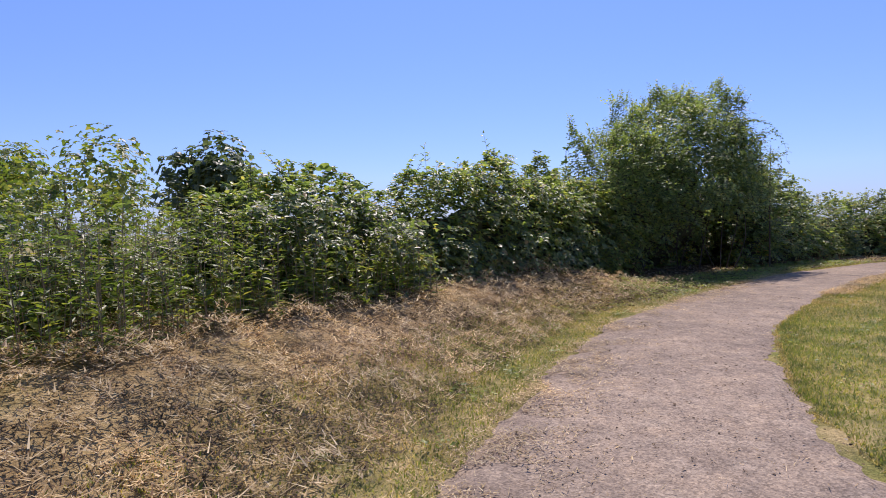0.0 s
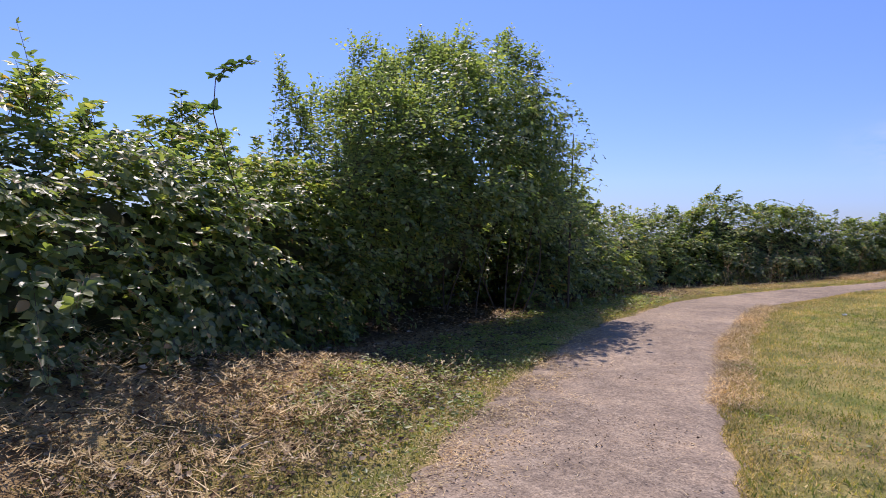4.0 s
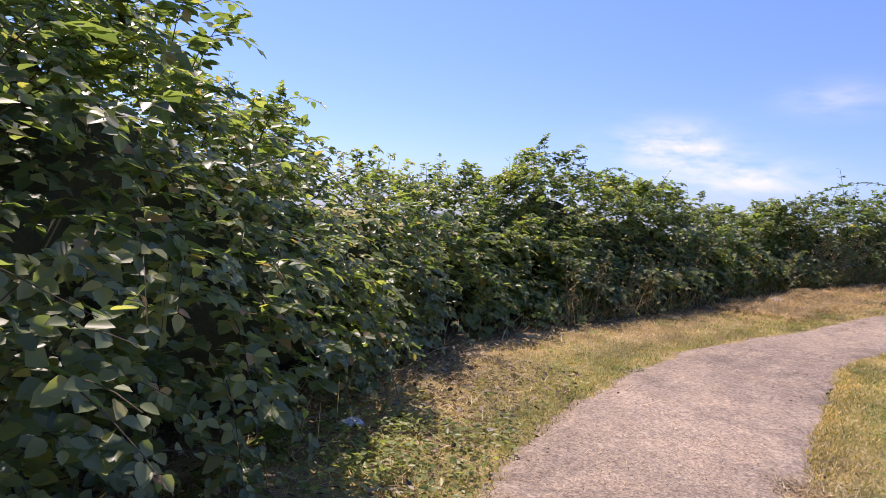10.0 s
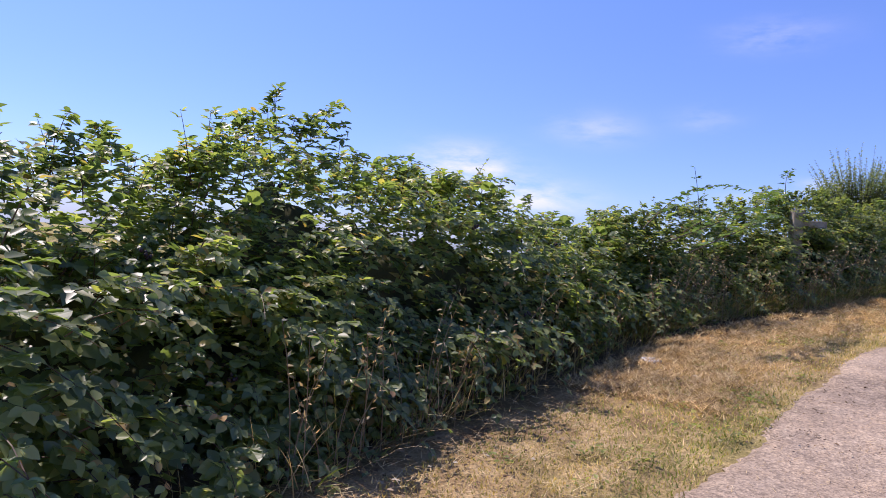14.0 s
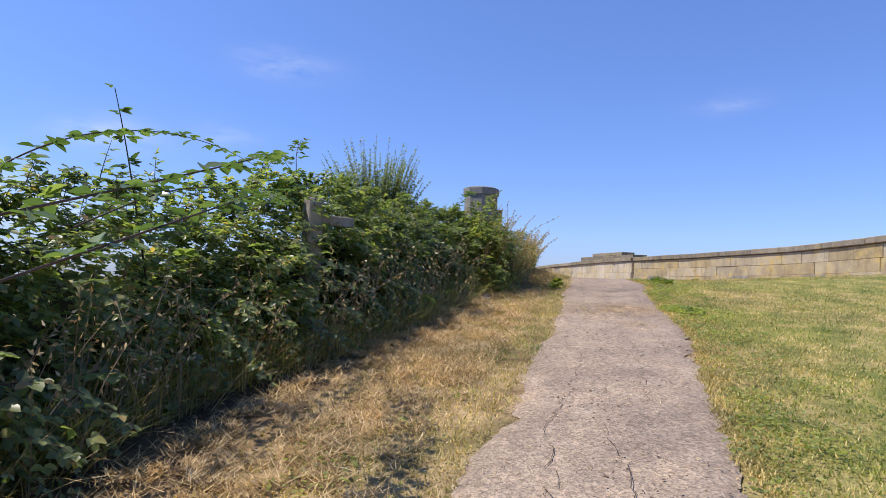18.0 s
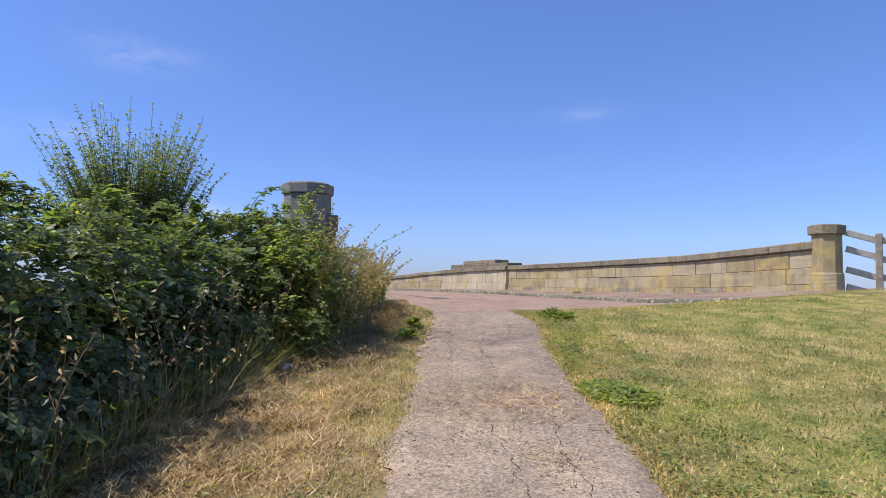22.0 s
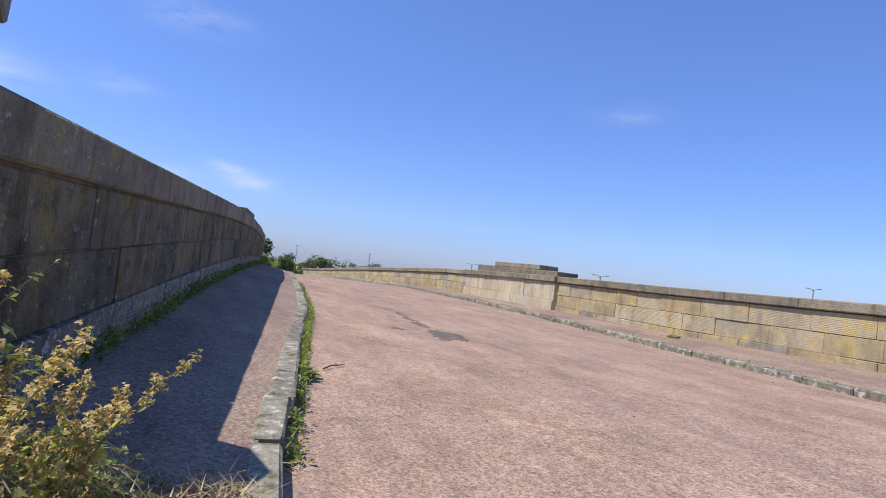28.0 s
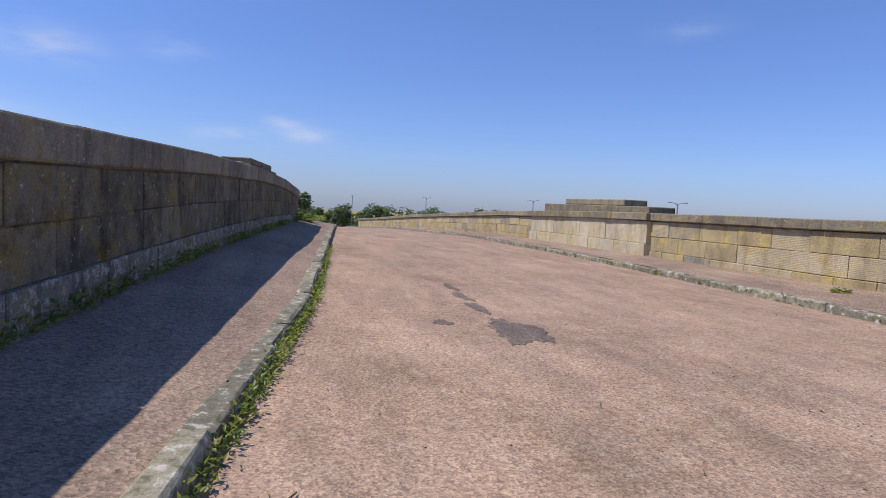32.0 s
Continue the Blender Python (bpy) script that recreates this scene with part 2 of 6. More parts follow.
def stone_mat(name, light, crust=0.28, lichen=(0.44, 0.34, 0.13), white_at=0.6, stain=(0.5, 0.47, 0.43)):
    """Sandstone ashlar: each block its own shade, ochre lichen, pale lichen spots, run-off stains and tooled relief."""
    m, n, l, b = mat(name, 0.92, 0.15)
    pos = n.new("ShaderNodeNewGeometry").outputs["Position"]
    oi = n.new("ShaderNodeObjectInfo")
    base = ramp(n, l, oi.outputs["Random"], light)
    big, mid, fine = noise_node(n, l, 1.3, 5, 0.6, pos), noise_node(n, l, 2.6, 6, 0.68, pos), noise_node(n, l, 60, 3, 0.6, pos)
    grime = ramp(n, l, big.outputs[0], [(0.36, (0.62, 0.6, 0.57)), (0.58, (1.05, 1.03, 1.0))])
    x = mix(n, l, 0.3 + 0.6 * crust, base.outputs[0], grime.outputs[0], "MULTIPLY")
    lich = ramp(n, l, mid.outputs[0], [(0.5, (0, 0, 0)), (0.64, (0.85, 0.85, 0.85))])
    x = mix(n, l, lich.outputs[0], x, lichen)
    down = n.new("ShaderNodeMapping")
    down.inputs["Scale"].default_value = (2.4, 2.4, 0.55)
    l.new(pos, down.inputs[0])
    runs = ramp(n, l, noise_node(n, l, 1.7, 6, 0.7, down.outputs[0]).outputs[0], [(0.36, stain), (0.5, (1, 1, 1))])
    x = mix(n, l, 0.35 + 0.6 * crust, x, runs.outputs[0], "MULTIPLY")
    white = ramp(n, l, noise_node(n, l, 13, 7, 0.75, pos).outputs[0], [(white_at, (0, 0, 0)), (white_at + 0.05, (0.9, 0.9, 0.9))])
    x = mix(n, l, white.outputs[0], x, (0.46, 0.44, 0.38))
    black = ramp(n, l, noise_node(n, l, 4.5, 7, 0.75, pos).outputs[0], [(0.36, (0.35, 0.34, 0.32)), (0.52, (1, 1, 1))])
    x = mix(n, l, crust, x, black.outputs[0], "MULTIPLY")
    sp = ramp(n, l, fine.outputs[0], [(0.32, (0.72, 0.72, 0.72)), (0.66, (1.2, 1.2, 1.2))])
    l.new(mix(n, l, 0.8, x, sp.outputs[0], "MULTIPLY"), b.inputs["Base Color"])
    w = n.new("ShaderNodeTexWave")
    w.bands_direction, w.wave_profile = "Z", "SIN"
    w.inputs["Scale"].default_value, w.inputs["Distortion"].default_value, w.inputs["Detail"].default_value = 10.0, 1.6, 3.0
    l.new(pos, w.inputs["Vector"])
    keep = ramp(n, l, oi.outputs["Random"], [(0.45, (0.03, 0.03, 0.03)), (0.5, (0.3, 0.3, 0.3)), (0.75, (0.12, 0.12, 0.12))])
    tool = mix(n, l, keep.outputs[0], fine.outputs[0], w.outputs[0])
    rough = mix(n, l, 0.5, tool, noise_node(n, l, 11, 6, 0.7, pos).outputs[0])
    bump(n, l, b, rough, 0.85, 0.022)
    return m


def kerb_mat():
    """Grey-brown kerb stone with white lichen blotches."""
    m, n, l, b = mat("kerb_stone", 0.92, 0.15)
    g = n.new("ShaderNodeNewGeometry").outputs["Position"]
    oi = n.new("ShaderNodeObjectInfo")
    base = ramp(n, l, oi.outputs["Random"], [(0.0, (0.2, 0.18, 0.14)), (0.5, (0.27, 0.25, 0.19)), (1.0, (0.33, 0.3, 0.22))])
    mid, fine = noise_node(n, l, 9, 5, 0.65, g), noise_node(n, l, 55, 4, 0.65, g)
    x = mix(n, l, ramp(n, l, mid.outputs[0], [(0.35, (1, 1, 1)), (0.5, (0, 0, 0))]).outputs[0], base.outputs[0], (0.13, 0.13, 0.08))
    x = mix(n, l, ramp(n, l, mid.outputs[0], [(0.56, (0, 0, 0)), (0.62, (1, 1, 1))]).outputs[0], x, (0.5, 0.48, 0.41))
    sp = ramp(n, l, fine.outputs[0], [(0.3, (0.65, 0.65, 0.65)), (0.7, (1.2, 1.2, 1.2))])
    l.new(mix(n, l, 0.8, x, sp.outputs[0], "MULTIPLY"), b.inputs["Base Color"])
    bump(n, l, b, fine.outputs[0], 0.7, 0.008)
    return m


KERB = kerb_mat()
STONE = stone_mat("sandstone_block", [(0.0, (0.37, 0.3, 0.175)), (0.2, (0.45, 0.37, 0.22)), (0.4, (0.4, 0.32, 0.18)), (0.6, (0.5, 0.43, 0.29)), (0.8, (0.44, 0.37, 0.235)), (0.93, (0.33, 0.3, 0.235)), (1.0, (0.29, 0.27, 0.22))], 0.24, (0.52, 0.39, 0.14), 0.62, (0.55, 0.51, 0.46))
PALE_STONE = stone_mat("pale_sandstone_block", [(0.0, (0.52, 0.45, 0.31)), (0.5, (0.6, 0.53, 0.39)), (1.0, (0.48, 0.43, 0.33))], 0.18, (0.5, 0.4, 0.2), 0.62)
# Moss and lichen, on a base also darkened for the left wall's shade.
SHADED_MOSSY_STONE = stone_mat("shaded_mossy_sandstone_block", [(0.0, (0.145, 0.125, 0.08)), (0.3, (0.225, 0.185, 0.11)), (0.6, (0.17, 0.155, 0.11)), (1.0, (0.25, 0.215, 0.15))], 0.75, (0.25, 0.185, 0.055), 0.6)
SHADED_MOSSY_PLINTH = stone_mat("shaded_lichened_plinth_block", [(0.0, (0.2, 0.18, 0.135)), (0.5, (0.25, 0.225, 0.175)), (1.0, (0.28, 0.255, 0.2))], 0.5, (0.24, 0.21, 0.11), 0.53)
COPING = stone_mat("coping_stone", [(0.0, (0.21, 0.185, 0.14)), (0.5, (0.28, 0.245, 0.18)), (1.0, (0.34, 0.3, 0.22))], 0.4, (0.3, 0.24, 0.11), 0.6)
MORTAR = plain("wall_mortar", [(0.3, (0.13, 0.11, 0.085)), (0.7, (0.25, 0.22, 0.17))], 6, 0.95, 0.1)
CEMENT = plain("grey_render", [(0.25, (0.16, 0.155, 0.14)), (0.5, (0.23, 0.225, 0.2)), (0.8, (0.31, 0.3, 0.27))], 3, 0.92, 0.15, 0, 22, 0.25, 0.006)


def tarmac_mat(name, stops, patch, grain, streak=(0.35, 1.6, 1)):
    m, n, l, b = mat(name, 0.9, 0.2)
    c = obj_coord(n)
    big, mid = noise_node(n, l, 0.55, 5, 0.62, c), noise_node(n, l, 5, 5, 0.65, c)
    col = ramp(n, l, big.outputs[0], stops)
    x = mix(n, l, ramp(n, l, mid.outputs[0], [(0.45, (0, 0, 0)), (0.75, (0.7, 0.7, 0.7))]).outputs[0], col.outputs[0], patch)
    v = n.new("ShaderNodeTexVoronoi")
    v.inputs["Scale"].default_value = grain
    l.new(c, v.inputs["Vector"])
    stone = ramp(n, l, v.outputs["Color"], [(0.1, (0.6, 0.59, 0.59)), (0.5, (1.0, 1.0, 1.0)), (0.9, (1.4, 1.38, 1.35))])
    x = mix(n, l, 0.85, x, stone.outputs[0], "MULTIPLY")
    chips = ramp(n, l, noise_node(n, l, 26, 6, 0.72, c).outputs[0], [(0.36, (0.66, 0.65, 0.65)), (0.5, (1.0, 1.0, 1.0)), (0.64, (1.28, 1.26, 1.22))])
    x = mix(n, l, 0.8, x, chips.outputs[0], "MULTIPLY")
    mp = n.new("ShaderNodeMapping")
    mp.inputs["Scale"].default_value = streak
    l.new(c, mp.inputs[0])
    worn = ramp(n, l, noise_node(n, l, 1.4, 6, 0.7, mp.outputs[0]).outputs[0], [(0.3, (0.74, 0.74, 0.76)), (0.5, (1.0, 1.0, 1.0)), (0.68, (1.25, 1.22, 1.16))])
    x = mix(n, l, 0.9, x, worn.outputs[0], "MULTIPLY")
    l.new(x, b.inputs["Base Color"])
    bump(n, l, b, v.outputs["Distance"], 0.5, 0.005)
    return m


PATH_TARMAC = tarmac_mat("worn_path_tarmac", [(0.3, (0.22, 0.171, 0.126)), (0.5, (0.29, 0.224, 0.162)), (0.7, (0.37, 0.287, 0.205))], (0.41, 0.33, 0.243), 75, (1.3, 1.3, 1))
ROAD_TARMAC = tarmac_mat("pink_road_tarmac", [(0.3, (0.272, 0.186, 0.128)), (0.5, (0.338, 0.23, 0.165)), (0.7, (0.41, 0.288, 0.21))], (0.42, 0.318, 0.24), 70)
FOOTWAY = tarmac_mat("footway_tarmac", [(0.3, (0.22, 0.158, 0.12)), (0.5, (0.28, 0.2, 0.15)), (0.7, (0.33, 0.245, 0.185))], (0.33, 0.265, 0.2), 60)
DARK_PATCH = tarmac_mat("dark_repair_tarmac", [(0.3, (0.12, 0.1, 0.085)), (0.7, (0.19, 0.15, 0.125))], (0.24, 0.18, 0.14), 60)
CRACK = plain("crack_soil", [(0.3, (0.05, 0.04, 0.035)), (0.7, (0.11, 0.09, 0.07))], 20, 0.95, 0.1)


def ground_mat():
    """Turf: green and parched patches, bare soil, more straw where the mown bank is dry."""
    m, n, l, b = mat("turf", 0.95, 0.15)
    c = obj_coord(n)
    big, mid, fine = noise_node(n, l, 0.35, 5, 0.6, c), noise_node(n, l, 2.2, 5, 0.65, c), noise_node(n, l, 45, 4, 0.7, c)
    g = ramp(n, l, mid.outputs[0], [(0.34, (0.14, 0.18, 0.045)), (0.5, (0.3, 0.29, 0.085)), (0.64, (0.5, 0.39, 0.16))])
    h = ramp(n, l, mid.outputs[0], [(0.3, (0.19, 0.115, 0.065)), (0.48, (0.38, 0.265, 0.14)), (0.66, (0.58, 0.43, 0.25))])
    at = n.new("ShaderNodeAttribute")
    at.attribute_name = "dry"
    e = n.new("ShaderNodeMath")
    e.operation = "ADD"
    l.new(at.outputs["Fac"], e.inputs[0])
    k = n.new("ShaderNodeMath")
    k.operation = "MULTIPLY_ADD"
    l.new(big.outputs[0], k.inputs[0])
    k.inputs[1].default_value, k.inputs[2].default_value = 2.6, -1.3
    l.new(k.outputs[0], e.inputs[1])
    e.use_clamp = True
    x = mix(n, l, e.outputs[0], g.outputs[0], h.outputs[0])
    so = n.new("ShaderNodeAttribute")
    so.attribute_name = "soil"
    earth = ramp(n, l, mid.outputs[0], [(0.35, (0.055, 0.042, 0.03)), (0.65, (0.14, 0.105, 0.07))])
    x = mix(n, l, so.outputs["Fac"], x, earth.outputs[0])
    s = ramp(n, l, fine.outputs[0], [(0.3, (0.55, 0.55, 0.5)), (0.7, (1.3, 1.3, 1.25))])
    l.new(mix(n, l, 0.9, x, s.outputs[0], "MULTIPLY"), b.inputs["Base Color"])
    bump(n, l, b, fine.outputs[0], 0.9, 0.03)
    return m


TURF = ground_mat()


# ---- mesh helpers ----
def mesh_ob(name, verts, faces, material, parent=None, label="", smooth=False):
    me = bpy.data.meshes.new(name)
    me.from_pydata([tuple(v) for v in verts], [], faces)
    me.materials.append(material)
    if smooth:
        me.polygons.foreach_set("use_smooth", [True] * len(me.polygons))
    me.update()
    ob = new(name, me)
    if parent:
        ob.parent = parent
    return tagged(ob, label=label)


def part(name, bm, material, parent, label="", smooth=False):
    me = bpy.data.meshes.new(name)
    bm.to_mesh(me)
    bm.free()
    me.materials.append(material)
    if smooth:
        me.polygons.foreach_set("use_smooth", [True] * len(me.polygons))
    ob = new(name, me)
    ob.parent = parent
    return tagged(ob, label=label)


def quads_ob(name, co, material, parent=None, label="", per=4):
    """A mesh of loose faces: co has per corners to a face."""
    co = np.asarray(co, np.float32).reshape(-1, 3)
    nf = len(co) // per
    me = bpy.data.meshes.new(name)
    me.vertices.add(len(co))
    me.vertices.foreach_set("co", co.ravel())
    me.loops.add(len(co))
    me.loops.foreach_set("vertex_index", np.arange(len(co), dtype=np.int32))
    me.polygons.add(nf)
    me.polygons.foreach_set("loop_start", np.arange(nf, dtype=np.int32) * per)
    me.polygons.foreach_set("loop_total", np.full(nf, per, np.int32))
    me.materials.append(material)
    me.update(calc_edges=True)
    ob = new(name, me)
    if parent:
        ob.parent = parent
    return tagged(ob, label=label)


def leaves_mesh(name, co, material, parent, label="", simple=False):
    """co: leaves x 8 corners (stalk, three left, tip, three right), each leaf two halves on shared corners;
    simple leaves, for small and far ones, keep four of the corners."""
    co = np.asarray(co, np.float32).reshape(-1, 8, 3)
    if simple:
        co = co[:, ::2]
    nl, m = co.shape[:2]
    idx = np.array([0, 1, 2, 0, 2, 3] if simple else [0, 1, 2, 3, 4, 0, 4, 5, 6, 7], np.int32)
    li = (np.arange(nl, dtype=np.int32)[:, None] * m + idx).ravel()
    half = len(idx) // 2
    me = bpy.data.meshes.new(name)
    me.vertices.add(nl * m)
    me.vertices.foreach_set("co", co.ravel())
    me.loops.add(len(li))
    me.loops.foreach_set("vertex_index", li)
    me.polygons.add(nl * 2)
    me.polygons.foreach_set("loop_start", np.arange(nl * 2, dtype=np.int32) * half)
    me.polygons.foreach_set("loop_total", np.full(nl * 2, half, np.int32))
    me.materials.append(material)
    me.update(calc_edges=True)
    ob = new(name, me)
    ob.parent = parent
    return tagged(ob, label=label, kind="stuff")


RNG = np.random.default_rng(7)


def unit(v):
    return v / np.maximum(np.linalg.norm(v, axis=-1, keepdims=True), 1e-9)


def leaf_corners(p, d, nrm, length, width, fold=0.16, droop=0.12):
    """Leaves at p along d with the upper side nrm."""
    d = unit(d)
    s = unit(np.cross(d, nrm))
    n = np.cross(s, d)
    L, W = length[:, None], width[:, None]
    out = np.stack([p] + [p + d * L * t + sgn * s * W * w + n * (W * fold * w / 0.5 - L * droop * t * t)
                          for sgn, rim in ((-1, ((0.1, 0.27), (0.36, 0.5), (0.7, 0.36))), (0, ((1.0, 0.0),)), (1, ((0.7, 0.36), (0.36, 0.5), (0.1, 0.27))))
                          for t, w in rim], 1)
    return out


def clusters(p, out, size, three=True, spread=0.9):
    """Bramble sprays: three leaflets to a stalk, turned towards the light."""
    k = len(p)
    nrm = unit(out * 0.8 + np.array([0.0, 0.0, 0.8]) + RNG.normal(0, 0.42, (k, 3)))
    d = RNG.normal(0, 1, (k, 3)) + out * 0.5 - np.array([0, 0, 0.35])
    d = unit(d - nrm * (d * nrm).sum(1, keepdims=True))
    s = np.cross(d, nrm)
    L = size * RNG.uniform(0.7, 1.25, k)
    res = [leaf_corners(p, d, nrm, L, L * 0.78)]
    if three:
        for side in (-1, 1):
            dd = unit(d * 0.25 + side * s * spread)
            nn = unit(nrm + RNG.normal(0, 0.15, (k, 3)))
            res.append(leaf_corners(p - d * (L * 0.1)[:, None], dd, nn, L * 0.82, L * 0.62))
    return np.concatenate(res)


def shoots(p, d, out, length, n, size, three=True, droop=0.45, taper=0.4):
    """Leafy shoots that start at p along d and bend down: the leaves' corners and the lines of the canes."""
    k = len(p)
    d = unit(d)
    up = np.array([0.0, 0.25, 0.95])
    pull = np.array([0.0, 0.0, -1.0]) * droop

    def at(t):
        return p + d * (length * t)[:, None] + pull * (length * t * t)[:, None]

    res = []
    for j in range(n):
        t = np.clip((j + 0.6 + RNG.uniform(-0.3, 0.3, k)) / n, 0.03, 1.0)
        c = at(t)
        tan = unit(d + 2 * pull * t[:, None])
        side = unit(np.cross(tan, up) + 1e-6) * (1 if j % 2 else -1)
        if j == n - 1:
            side = side * 0.2
        way = unit(side * 0.95 + tan * 0.55 + RNG.normal(0, 0.24, (k, 3)) - np.array([0, 0, 0.12]))
        nrm = unit(np.array([0, 0, 0.75]) + out * 0.85 + RNG.normal(0, 0.33, (k, 3)))
        L = size * RNG.uniform(0.75, 1.25, k) * (1.0 - taper * t)
        q = c + way * (L * 0.45)[:, None]
        res.append(leaf_corners(q, way, nrm, L, L * 0.76))
        if three:
            s2 = unit(np.cross(way, nrm))
            for sgn in (-1, 1):
                nn = unit(nrm + RNG.normal(0, 0.14, (k, 3)))
                res.append(leaf_corners(q - way * (L * 0.12)[:, None], unit(way * 0.3 + sgn * s2), nn, L * 0.84, L * 0.64))
    line = np.stack([at(np.full(k, t)) for t in (0.0, 0.25, 0.5, 0.75, 1.0)], 1)
    return np.concatenate(res), line


def cane_mass(name, lines, radius, material, parent):
    """Many thin three-sided canes in one mesh: lines x points x 3."""
    k, m, _ = lines.shape
    tan = unit(np.gradient(lines, axis=1))
    x = unit(np.cross(tan, np.array([0.31, 0.17, 0.93])))
    y = np.cross(tan, x)
    r = (radius * np.linspace(1.0, 0.35, m))[None, :, None]
    ring = np.stack([lines + (x * math.cos(a) + y * math.sin(a)) * r for a in (0, 2.094, 4.189)], 2).reshape(-1, 3)
    f = np.array([(j * 3 + c, j * 3 + (c + 1) % 3, (j + 1) * 3 + (c + 1) % 3, (j + 1) * 3 + c) for j in range(m - 1) for c in range(3)])
    faces = (np.arange(k)[:, None, None] * m * 3 + f).reshape(-1, 4).tolist()
    return tagged(mesh_ob(name, ring, faces, material, parent), kind="stuff")


WAVES = [(RNG.normal(0, 1, 3), RNG.uniform(0, 6.28)) for _ in range(14)]


def lumps(p, scale):
    """Smooth pseudo-noise from sine waves, about -1 to 1."""
    v = np.zeros(len(p))
    for n, (w, ph) in enumerate(WAVES):
        v += np.sin(p @ (w * scale * (1 + 0.14 * n)) + ph)
    return v / 4.2


def tube(bm, pts, radii, sides=5):
    rings = []
    pts = [Vector(q) for q in pts]
    for n, q in enumerate(pts):
        a = (pts[min(n + 1, len(pts) - 1)] - pts[max(n - 1, 0)]).normalized()
        x = a.orthogonal().normalized()
        y = a.cross(x)
        rings.append([bm.verts.new(q + (x * math.cos(6.2832 * k / sides) + y * math.sin(6.2832 * k / sides)) * radii[n]) for k in range(sides)])
    for a, b in zip(rings, rings[1:]):
        for k in range(sides):
            bm.faces.new((a[k], a[(k + 1) % sides], b[(k + 1) % sides], b[k]))
    bm.faces.new(rings[-1])
    bm.faces.new(rings[0][::-1])


def box(bm, lo, hi, bevel=0.0):
    r = bmesh.ops.create_cube(bm, size=1.0)["verts"]
    for v in r:
        v.co = Vector([lo[k] + (v.co[k] + 0.5) * (hi[k] - lo[k]) for k in range(3)])
    if bevel:
        es = {e for v in r for e in v.link_edges}
        bmesh.ops.bevel(bm, geom=list(es), offset=bevel, segments=1, affect="EDGES")


def resample(line, step):
    pts = np.array(line, float)
    seg = np.r_[0, np.cumsum(np.linalg.norm(np.diff(pts[:, :2], axis=0), axis=1))]
    s = np.linspace(0, seg[-1], max(2, int(seg[-1] / step) + 1))
    return np.stack([np.interp(s, seg, pts[:, k]) for k in range(pts.shape[1])], 1)


# ---- lie of the land ----
LEFT = [(-3.6, -11), (-2.4, -7), (-1.6, -4.5), (-0.95, -2.3), (0.16, 0.43), (2.0, 3.85), (3.33, 5.3), (5.2, 7.3), (7.3, 9.4), (9.97, 11.15), (11.7, 12.1), (13.6, 12.65), (15.3, 13.0), (16.75, 12.85), (18.6, 12.42), (20.4, 12.1), (22.1, 11.55), (24.6, 10.25), (27.1, 9.05), (28.2, 8.55), (29.6, 8.0), (30.7, 7.45), (32.0, 6.85), (33.2, 6.55)]
RIGHT = [(-1.0, -11), (0.15, -7), (0.95, -4.5), (1.6, -2.2), (1.98, -0.7), (3.3, 1.95), (3.64, 2.53), (6.1, 5.5), (6.7, 5.95), (8.65, 7.93), (9.5, 8.5), (11.65, 10.2), (12.6, 10.7), (14.95, 11.2), (16.4, 11.5), (17.7, 11.3), (19.4, 10.85), (20.7, 10.33), (21.6, 10.05), (23.75, 8.97), (25.6, 7.9), (27.5, 7.2), (29.2, 6.46), (31.15, 5.5), (32.3, 5.3)]


def road_z(x):
    return np.interp(x, [28, 31, 34, 40, 46, 52, 60, 77, 95, 130, 400], [1.6, 1.7, 1.76, 1.77, 1.81, 1.8, 1.72, 1.15, 0.3, -1.2, -8])


def rkerb_z(x):
    return np.interp(x, [33, 37, 43, 130], [0.3, 0.13, 0.1, 0.12]) + road_z(x)


def road_surf(x, y):
    """The road's surface, a little higher along the sunny kerb."""
    t = np.clip((y + 1.95) / 8.0, 0, 1)
    return (rkerb_z(x) - 0.12) * (1 - t) + road_z(x) * t


def left_dist(x, y):
    """Metres to the left of the path's left edge, near the start of the walk."""
    a, b = np.array(LEFT[:10])[:-1], np.array(LEFT[:10])[1:]
    q = np.stack([x, y], -1)[:, None]
    d = b - a
    t = np.clip(((q - a) * d).sum(-1) / (d * d).sum(-1), 0, 1)
    off = q - (a + t[..., None] * d)
    side = d[:, 0] * off[..., 1] - d[:, 1] * off[..., 0]
    dist = np.linalg.norm(off, axis=-1)
    k = dist.argmin(1)
    r = np.arange(len(k))
    return dist[r, k] * np.sign(side[r, k])


def smooth01(v):
    v = np.clip(v, 0, 1)
    return v * v * (3 - 2 * v)


